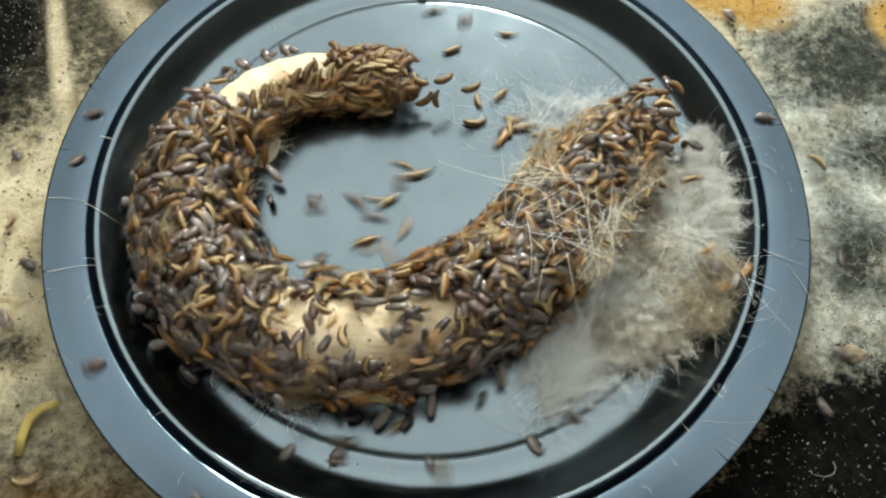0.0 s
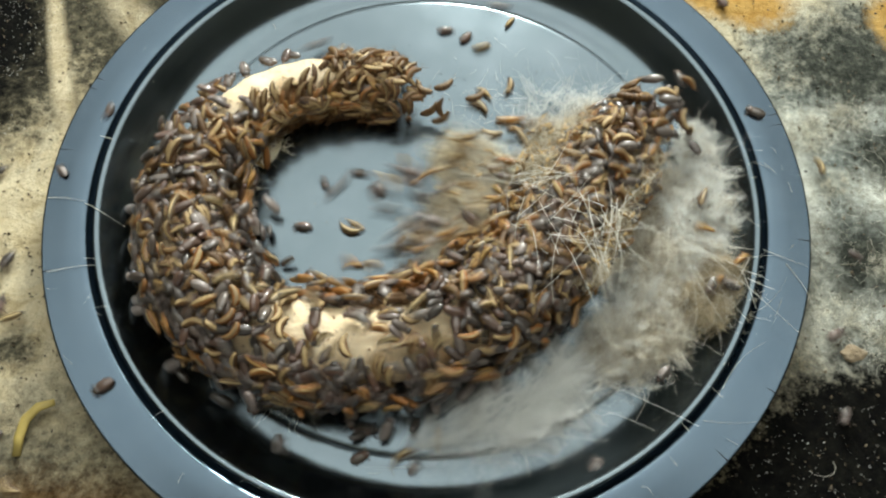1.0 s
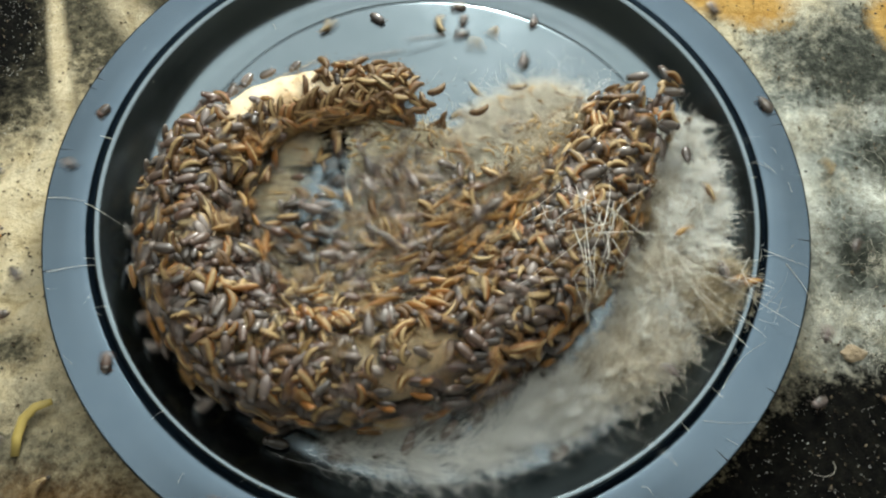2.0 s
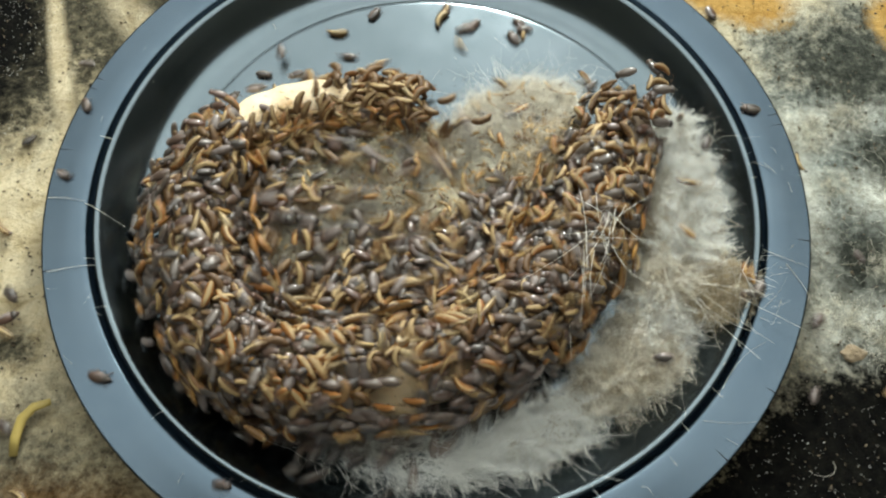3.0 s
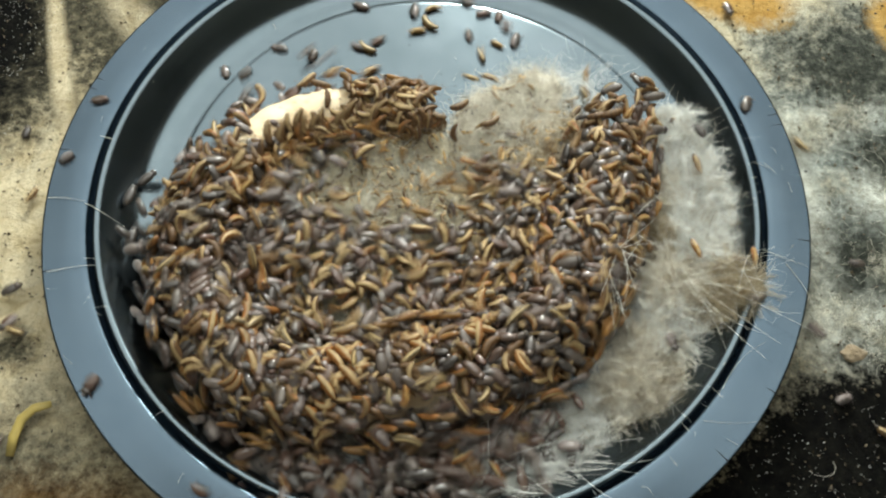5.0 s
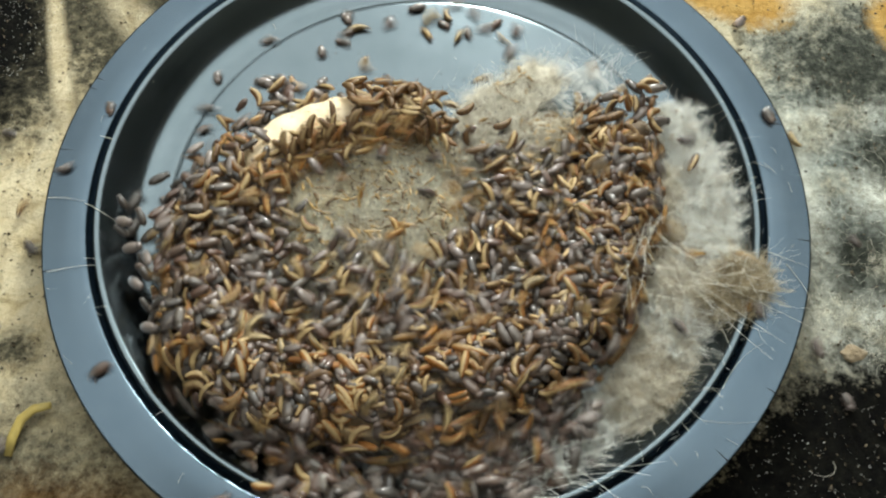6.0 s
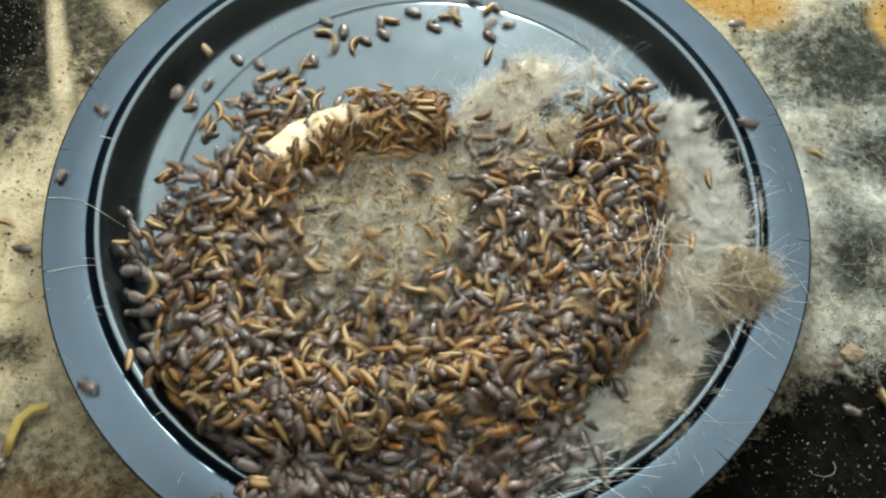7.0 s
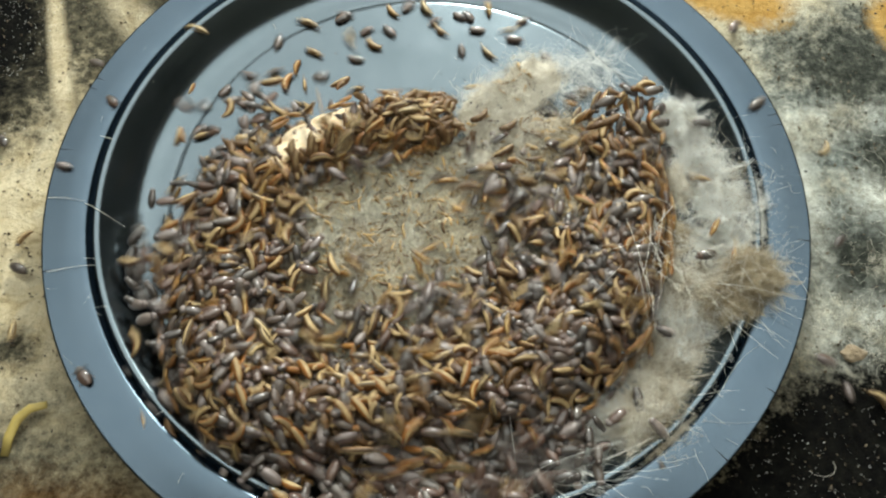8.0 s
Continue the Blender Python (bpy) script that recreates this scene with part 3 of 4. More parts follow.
def body_walk(rng, u, phi, reach_u, reach_phi, bare):
    out = []
    u0, phi0, lift, share = u, phi, rng.uniform(0.0, 0.004), rng.random()
    loner = rng.random() < 0.34
    for t in TIMES:
        u = stray(rng, u, reach_u, max(0.0, u0 - 0.07), min(1.0, u0 + 0.07))
        phi = stray(rng, phi, reach_phi, max(-1.75, phi0 - 0.5), min(1.75, phi0 + 0.5))
        k = phi
        late = ease(4.5, 7.5, t)
        if bare and 0.06 + 0.085 * late < u < 0.235 - 0.02 * late and -1.1 + 0.7 * late < phi < 0.9 + 0.35 * late and share > 0.08:
            k = 0.92 + 0.35 * late + 0.40 * (phi + 1.1) / 2.0 if phi0 > -0.6 else -1.15 - 0.4 * share
        # the bare stretches of the back, until they are overrun
        for a, b, low, high, until in ((0.500, 0.632, -0.95, 0.40, 2.6), (0.648, 0.700, -0.45, 0.62, 2.2), (0.398, 0.418, -0.25, 0.35, 0.6)):
            shut = ease(0.2, until, t)
            if a + 0.45 * shut * (b - a) < u < b - 0.45 * shut * (b - a) and low + 0.3 * shut < phi < high - 0.45 * shut and not loner and shut < 0.97:
                k = low - 0.45 * share if phi < 0.5 * (low + high) else high + 0.45 * share
        p, n, d = on_body(u, k, lift, t)
        out.append((t, p, n))
    return out


def inner_walk(rng, deep=False, home=None, sunk=False):
    """From the inner flank of the carcass out over the spreading bed."""
    a, r = rng.uniform(0, 2 * math.pi), 0.058 * math.sqrt(rng.random())
    start = rng.uniform(0.2, 2.3)
    shy = rng.choice((0.014, 0.030, 0.035, 0.038, 0.040)) if not deep else 0.046
    if sunk:
        shy = 0.0
    u, phi = rng.uniform(0.72, 0.95), rng.uniform(0.4, 1.5)
    x, y = -0.012 + r * math.cos(a), -0.022 + r * 0.9 * math.sin(a)
    x0, x1, y0, y1 = -0.075, 0.05, -0.075, 0.032
    if home:
        x, y = home[0] + 0.4 * r * math.cos(a), home[1] + 0.4 * r * math.sin(a)
        x0, x1, y0, y1 = x - 0.012, x + 0.012, y - 0.012, y + 0.012
    out = []
    for t in TIMES:
        x, y = stray(rng, x, 0.007, x0, x1), stray(rng, y, 0.007, y0, y1)
        u = stray(rng, u, 0.015, 0.7, 0.97)
        # the clear strip of hair: from its hollow's middle up to the opening of the curl
        early = 1 - ease(3.3, 4.4, t)
        out_by = shy * ((0.74 + 0.24 * early) * ease(1.5, 2.8, t) + 0.26 * ease(4.6, 7.4, t))
        late = ease(4.6, 7.2, t)
        ax, ay, bx, by = -0.034 + 0.016 * late, -0.001 - 0.023 * late - 0.012 * early, 0.032, 0.022
        along = max(0.0, min(1.0, ((x - ax) * (bx - ax) + (y - ay) * (by - ay)) / ((bx - ax) ** 2 + (by - ay) ** 2)))
        ox, oy = x - ax - (bx - ax) * along, y - ay - (by - ay) * along
        out_by *= 1 - 0.35 * along
        near = math.hypot(ox, oy) + 1e-6
        if near < out_by and not home:
            x, y = x + ox * (out_by / near - 1), y + oy * (out_by / near - 1)
        p, n, d = on_body(u, phi, 0.002, t)
        if deep:
            p = centre(u, t) + Vector((0, 0, FLOOR + 0.003))
        k = ease(start, start + 1.4, t)
        if home and home[1] < -0.01:
            # makes way for the hollow that opens late
            away = Vector((home[0] + 0.018, home[1] + 0.020)).normalized() * 0.026 * late
            q = Vector((x + away.x, y + away.y, bed_height(x, y, t) + 0.0012))
        else:
            q = Vector((x, y, bed_height(x, y, t) + (-0.0002 if sunk else 0.0012)))
        out.append((t, p.lerp(q, k), n.lerp(Vector((0, 0, 1)), k).normalized()))
    return out


def spill_walk(rng, deep=False):
    """From the carcass's outer flank out over the well's edge and the rim."""
    start = rng.uniform(2.45, 3.5) if rng.random() < 0.65 else rng.uniform(3.6, 6.0)
    u, phi = rng.uniform(0.30, 0.72), rng.uniform(-1.6, -0.6)
    reach = rng.uniform(0.004, 0.034) * (0.25 + 0.75 * math.sin(math.pi * (u - 0.25) / 0.5) ** 2)
    out, home = [], reach
    for t in TIMES:
        u = stray(rng, u, 0.018, 0.30, 0.72)
        reach = stray(rng, reach, 0.003, max(0.0, home - 0.006), home + 0.006)
        p, n, d = on_body(u, phi, 0.001, t)
        side = Vector((d.y, -d.x, 0))
        q = centre(u, t) + side * (girth(u) * 1.1 + reach)
        far = 0.116 - (0.026 if deep else 0.012) * max(0.0, min(1.0, (-q.x - 0.05) / 0.04)) + 0.03 * max(0.0, 1 - abs(q.x + 0.015) / 0.06)
        if q.length > far:
            q *= far / q.length
        heap = 0.012 * max(0.0, 1 - reach / 0.04) * ease(2, 6, t)
        q.z = max(ground_height(q.x, q.y), FLOOR + heap) + 0.001
        if deep:
            p = centre(u, t) + Vector((0, 0, FLOOR + 0.003))
        k = ease(start, start + 1.0, t)
        out.append((t, p.lerp(q, k), n.lerp((Vector((0, 0, 1)) + side * 0.3).normalized(), k).normalized()))
    return out


def roam_walk(rng, x, y, begin):
    """Off the carcass's outer flank to a spot on the open well."""
    u, phi, out = rng.uniform(0.12, 0.34), -1.3, []
    for p in open_walk(rng, x, y, 0.010, 0.010, 0.006):
        t, q, n = p
        s = on_body(u, phi, 0.001, t)[0]
        k = ease(begin, begin + 0.8, t)
        out.append((t, s.lerp(q, k), n))
    return out


def open_walk(rng, x, y, rx, ry, pace=0.009):
    """Over the open well, the rim and the board."""
    out, x0, y0 = [], x, y
    for t in TIMES:
        x, y = stray(rng, x, pace, x0 - rx, x0 + rx), stray(rng, y, pace, y0 - ry, y0 + ry)
        out.append((t, Vector((x, y, ground_height(x, y) + 0.0002)), Vector((0, 0, 1))))
    return out


def insects():
    rng = random.Random(11)
    models = [beetle_model()]
    models += [larva_model(0.0104, 0.00165, b, LARVA, "brown bristly larva with a pale line down its back", "larva", "larvae on the carcass") for b in (0.25, 1.3, -1.5)]
    models += [larva_model(0.0080, 0.00125, b, YOUNG, "young amber larva, smaller and paler than the rest", "young_larva", "young larvae on the carcass") for b in (0.2, -1.0)]
    used = set()

    def place(kind, places, heap=False):
        pool = {"beetle": models[:1], "larva": models[1:4], "young": models[4:]}[kind]
        m = rng.choice(pool)
        rows = crawl(places, rng, 50, heap)
        if m.name in used:
            ob = copy_thing(m, rows[0][1])
            ob.scale = (rng.uniform(0.75, 1.02),) * 3
        else:
            used.add(m.name)
            ob = m
        MOVES.append((ob, rows))

    def pick(b, l):
        r = rng.random()
        return "beetle" if r < b else "larva" if r < b + l else "young"

    for i in range(420):
        u = rng.uniform(0.01, 0.97)
        amber = u < 0.25 or 0.76 < u < 0.87 and rng.random() < 0.6
        phi = rng.uniform(-0.6, 1.6) if u < 0.25 and rng.random() < 0.85 else rng.uniform(-1.7, 1.6)
        place(pick(0.05, 0.35) if amber else pick(0.36, 0.38), body_walk(rng, u, phi, 0.022, 0.22, True), True)
    for i in range(112):
        place(pick(0.32, 0.25), inner_walk(rng), True)
    for i in range(62):
        place(pick(0.35, 0.3), inner_walk(rng, False, rng.choice(((0.046, -0.010), (0.054, 0.008), (0.040, -0.030), (0.058, 0.022), (0.064, 0.034)))), True)
    for i in range(44):
        place(pick(0.35, 0.35), inner_walk(rng, False, ((-0.020, -0.056), (-0.050, -0.044), (0.012, -0.048), (0.030, -0.032), (-0.062, -0.018))[i % 5]), True)
    for i in range(34):
        place(pick(0.15, 0.15), inner_walk(rng, False, None, True), True)
    for i in range(14):
        place(pick(0.4, 0.3), roam_walk(rng, rng.uniform(-0.108, -0.060), rng.uniform(0.030, 0.074), rng.uniform(2.6, 6.4)))
    for i in range(10):
        place(pick(0.3, 0.4), [(t, Vector((p.x, p.y, FLOOR + 0.0002 + 0.0063 * ease(0.9, 2.4, t))), n) for t, p, n in open_walk(rng, rng.uniform(0.014, 0.046), rng.uniform(0.030, 0.050), 0.012, 0.008, 0.005)])
    for i in range(112):
        place(pick(0.80, 0.14), spill_walk(rng), True)
    # open floor inside the curl, its far side, the rim and the board
    for i in range(16):
        place(pick(0.5, 0.2), open_walk(rng, rng.uniform(-0.055, -0.005), rng.uniform(-0.035, 0.02), 0.03, 0.025, 0.012))
    for i in range(30):
        a = radians(rng.uniform(60, 150))
        r = rng.uniform(0.078, 0.108)
        if i < 7:
            place(pick(0.5, 0.3), open_walk(rng, r * math.cos(a), r * math.sin(a), 0.016, 0.012))
        else:
            place(pick(0.5, 0.3), roam_walk(rng, r * math.cos(a), r * math.sin(a), rng.uniform(0.2, 6.5)))
    for i in range(9):
        a = radians(rng.uniform(-120, -50))
        r = rng.uniform(0.100, 0.114)
        place(pick(0.5, 0.3), open_walk(rng, r * math.cos(a), r * math.sin(a), 0.014, 0.008))
    for i in range(8):
        a = radians(rng.uniform(-60, 240))
        place(pick(0.75, 0.2), open_walk(rng, 0.141 * math.cos(a), 0.141 * math.sin(a), 0.006, 0.006, 0.005))
    for x, y in ((0.106, 0.0), (0.103, -0.03), (0.112, -0.045), (0.085, -0.07), (0.108, 0.02), (0.116, -0.046), (0.112, -0.040), (0.118, -0.040)):
        path = open_walk(rng, x, y, 0.008, 0.010, 0.004)
        place(pick(0.3, 0.3), [(t, Vector((p.x, p.y, FLOOR + 0.0135)), n) for t, p, n in path])
    for x, y in ((-0.17, -0.01), (-0.162, -0.035), (-0.165, -0.05), (-0.175, 0.02), (-0.160, -0.055), (-0.15, 0.06), (-0.155, -0.105), (-0.14, -0.115),
                 (0.165, 0.02), (0.17, -0.03), (0.155, -0.065), (0.15, -0.09), (0.175, -0.085), (0.14, 0.1), (-0.18, -0.03)):
        place(pick(0.6, 0.3), open_walk(rng, x, y, 0.008, 0.012, 0.004))


def crowds():
    rng = random.Random(5)
    backs = [crowd_mesh("insect_crowd", 32, 0.026, 0.030, 0.0175, b, 20 + i) for i, b in enumerate((0.65, 0.5, 0.65))]
    amber = [crowd_mesh("insect_crowd", 20, 0.022, 0.012, 0.0118, b, 30 + i) for i, b in enumerate((0.04, 0.10))]
    flanks = [crowd_mesh("insect_crowd", 22, 0.026, 0.014, 0.0175, b, 60 + i) for i, b in enumerate((0.55, 0.45))]
    beds = [crowd_mesh("insect_crowd", 24, 0.020, 0.018, 0, b, 40 + i) for i, b in enumerate((0.6, 0.5, 0.65))]
    edges = [crowd_mesh("insect_crowd", 25, 0.020, 0.018, 0, b, 80 + i) for i, b in enumerate((0.93, 0.86))]

    def put(me, rows):
        ob = tagged(new("insect_crowd", me), "dense crowd of dark beetles and brown larvae feeding together", "insects", kind="stuff")
        MOVES.append((ob, rows))

    for i in range(84):
        u0, phi0 = rng.uniform(0.40, 0.73) if i >= 70 else rng.random() if i < 54 else rng.uniform(0.68, 0.95), rng.uniform(-1.0, 1.0)
        if 0.05 < u0 < 0.25:
            phi0 = rng.choice((1.35, 1.5, 1.6))
        if 0.49 < u0 < 0.70:
            phi0 = rng.choice((1.15, 1.3, -1.25, -1.45))
        slim = u0 < 0.27 or u0 > 0.93
        rows, u, phi = [], u0, phi0
        for t in [0.4 * k for k in range(21)]:
            cover = phi0 * (1 - (0.95 if i >= 70 else 0.6) * ease(0.5, 2.9, t)) if 0.49 < u0 < 0.70 else phi0
            u = stray(rng, u, 0.012, max(0, u0 - 0.03), min(1, u0 + 0.03))
            phi = cover + rng.uniform(-0.12, 0.12)
            r = 0.0118 if slim else 0.0175
            c = centre(u, t)
            d = (centre(min(u + 0.02, 1), t) - centre(max(u - 0.02, 0), t)).normalized()
            base = Vector((c.x, c.y, FLOOR + 2 * half_height(u, t) + 0.0005 - r))
            side = Vector((-d.y, d.x, 0))
            n = (side * math.sin(phi) + Vector((0, 0, 1)) * math.cos(phi)).normalized()
            rows.append((t, turned(base, n, d)))
        put(rng.choice(amber if slim else flanks if 0.47 < u0 < 0.70 and i < 76 else backs), rows)
    for i in range(22):
        places = inner_walk(rng, True, (0.050, -0.008) if i % 4 == 0 else None)
        rows = [(t, pose(p.x, p.y, p.z - 0.001, 0, 0, 20 * math.sin(t * 1.3 + i) + 40 * i)) for t, p, n in places[::2]]
        put(rng.choice(beds), rows)
    for i in range(20):
        places = inner_walk(rng, True, ((-0.020, -0.056), (-0.050, -0.044), (0.012, -0.048), (0.030, -0.032), (-0.062, -0.018))[i % 5])
        rows = [(t, pose(p.x, p.y, p.z - 0.001, 0, 0, 20 * math.sin(t * 1.2 + i) + 70 * i)) for t, p, n in places[::2]]
        put(rng.choice(beds), rows)
    for i in range(50):
        places = spill_walk(rng, True)
        rows = [(t, pose(p.x, p.y, p.z - 0.002, 0, 0, 15 * math.sin(t * 1.1 + i) + 57 * i)) for t, p, n in places[::2]]
        put(rng.choice(edges), rows)


insects()
crowds()


# ---- fur, hair and litter ----
def tangle(rng, n, points, length, sx, sy, sz, lie=0.35, curl=0.5, base=None):
    """Hairs rooted over a low heap, lying every way with a curl."""
    a, r = rng.uniform(0, 2 * np.pi, n), np.sqrt(rng.random(n)) * (0.55 + 0.45 * rng.random(n) ** 0.5)
    x, y = r * np.cos(a) * sx, r * np.sin(a) * sy
    z = sz * np.sqrt(np.maximum(0, 1 - r ** 2)) * rng.uniform(0.6, 1.05, n)
    root = np.stack([x, y, z], 1)
    w = rng.uniform(0, 2 * np.pi, n)
    if base is not None:
        w = base + rng.normal(0, 0.7, n)
    d = np.stack([np.cos(w), np.sin(w), rng.normal(lie * 0.5, lie, n)], 1)
    out = [root]
    for k in range(points - 1):
        d = d + rng.normal(0, curl, (n, 3)) * np.array([1, 1, 0.5])
        d /= np.linalg.norm(d, axis=1, keepdims=True)
        step = out[-1] + d * (length * rng.uniform(0.5, 1.2, (n, 1)) / (points - 1))
        step[:, 2] = np.maximum(step[:, 2], 0.0002)
        out.append(step)
    return np.stack(out, 1)


def locks(rng, n, each, points, length, sx, sy, sz, lie=0.3, curl=0.4, base=None):
    """Hairs in locks that draw together towards their tips."""
    spine = tangle(rng, n, points, length, sx, sy, sz, lie, curl, base)
    spread = rng.normal(0, 0.0017, (n, each, 1, 3)) * np.array([1, 1, 0.6])
    wide = np.linspace(1.0, 0.45, points)[None, None, :, None]
    out = spine[:, None] + spread * wide + rng.normal(0, 0.00022, (n, each, points, 3))
    out[..., 2] = np.maximum(out[..., 2], 0.0002)
    return out.reshape(-1, points, 3)


def puffs(rng, n, each, sx, sy, sz, length, points=4, curl=0.55):
    """Cottony puffs over a low heap: hairs that curl out of each puff's middle."""
    a, r = rng.uniform(0, 2 * np.pi, n), np.sqrt(rng.random(n)) * 0.95
    mid = np.stack([r * np.cos(a) * sx, r * np.sin(a) * sy, sz * np.sqrt(np.maximum(0, 1 - r ** 2)) * rng.uniform(0.55, 1.1, n)], 1)
    size = rng.uniform(0.6, 1.3, n)
    root = np.repeat(mid, each, 0) + rng.normal(0, length * 0.16, (n * each, 3))
    d = rng.normal(0, 1, (n * each, 3)) + np.array([0, 0, 0.35])
    reach = np.repeat(size, each)[:, None] * length
    out = [root]
    for k in range(points - 1):
        d /= np.linalg.norm(d, axis=1, keepdims=True)
        step = out[-1] + d * reach * rng.uniform(0.6, 1.2, (n * each, 1)) / (points - 1)
        step[:, 2] = np.maximum(step[:, 2], 0.0002)
        out.append(step)
        d = d + rng.normal(0, curl, (n * each, 3))
    return np.stack(out, 1)


def crumbs(rng, n, sx, sy, sz, size):
    verts, faces = [], []
    for i in range(n):
        a, r = rng.uniform(0, 6.283), math.sqrt(rng.random()) * 0.97
        p = Vector((r * sx * math.cos(a), r * sy * math.sin(a), sz * math.sqrt(1 - r * r) + size * 0.3))
        s = size * rng.uniform(0.5, 1.5)
        m = Matrix.Translation(p) @ pose(0, 0, 0, *rng.uniform(0, 360, 3)) @ Matrix.Diagonal((s, s * rng.uniform(0.4, 1), s * rng.uniform(0.3, 0.7), 1))
        base = len(verts)
        verts += [m @ Vector(q) for q in ((1, 0, 0), (-1, 0, 0), (0, 1, 0), (0, -1, 0), (0, 0, 1), (0, 0, -1))]
        faces += [tuple(base + k for k in q) for q in ((0, 2, 4), (2, 1, 4), (1, 3, 4), (3, 0, 4), (2, 0, 5), (1, 2, 5), (3, 1, 5), (0, 3, 5))]
    return verts, faces


def mound(sx, sy, sz, seed, n=40, rings=16):
    """The felted, lumpy core of a heap."""
    verts, faces = [], []
    for j in range(rings + 1):
        r = j / rings
        for i in range(n):
            a = 2 * math.pi * i / n
            k = 1 + 0.22 * noise.noise((1.6 * math.cos(a), 1.6 * math.sin(a), seed))
            x, y = r * math.cos(a), r * math.sin(a)
            lump = 0.80 + 0.34 * noise.noise((x * 2.6, y * 2.6, seed + 5)) + 0.22 * noise.noise((x * 6.5, y * 6.5, seed + 9))
            z = sz * math.sqrt(max(0, 1 - r * r)) * max(0.2, lump)
            verts.append((x * sx * k * 0.92 + 1e-5 * math.cos(a), y * sy * k * 0.92, z))
    for j in range(rings):
        for i in range(n):
            q = (i + 1) % n
            faces.append((j * n + i, j * n + n + i, j * n + n + q, j * n + q))
    return verts, faces


def shed_skins(rng, n, sx, sy, sz):
    """Cast larval skins and scraps strewn over a mat."""
    verts, faces = [], []
    shape = tube([(-0.0030, 0.0003, 0), (-0.0015, 0, 0), (0.0005, -0.0001, 0), (0.0022, 0.0004, 0)], [0.0003, 0.0008, 0.0009, 0.0004], 5, 0.6)
    for i in range(n):
        a, r = rng.uniform(0, 6.283), math.sqrt(rng.random()) * 0.95
        p = (r * sx * math.cos(a), r * sy * math.sin(a), sz * math.sqrt(1 - r * r) + rng.uniform(-0.0004, 0.0006))
        m = Matrix.Translation(p) @ pose(0, 0, 0, rng.uniform(0, 360), rng.uniform(-25, 25), rng.uniform(0, 360)) @ Matrix.Scale(rng.uniform(0.5, 1.15), 4)
        base = len(verts)
        verts += [m @ Vector(q) for q in shape[0]]
        faces += [tuple(base + k for k in q) for q in shape[1]]
    return verts, faces


# middles of the fur tufts at the start, at 3 s and at the end, in millimetres
FUR_A = [(118, 20), (116, 6), (117, -12), (106, -10), (101, -26), (86, -27), (80, -45), (89, -54), (76, -61), (95, -40), (112, -40), (102, -52), (78, -55), (84, -50), (96, 2), (90, -14), (82, -36)]
FUR_B = [(105, 29), (107, 12), (107, -4), (103, -20), (106, -31), (93, -42), (88, -56), (77, -68), (67, -79), (82, -72), (115, -43), (109, -49), (50, -93), (35, -103), (96, 0), (93, -18), (86, -40)]
FUR_C = [(109, 35), (116, 17), (122, 2), (124, -14), (118, -26), (102, -47), (96, -60), (91, -73), (85, -86), (79, -97), (122, -41), (114, -49), (62, -97), (45, -106), (99, 3), (95, -20), (91, -40)]
FUR_KIND = (0, 1, 0, 0, 1, 2, 1, 3, 2, 3, 4, 4, 1, 0, 3, 4, 3)
FUR_SIZE = (0.70, 0.78, 0.84, 0.88, 0.84, 0.86, 0.88, 0.84, 0.84, 0.82, 0.70, 0.72, 0.74, 0.66, 0.62, 0.66, 0.66)


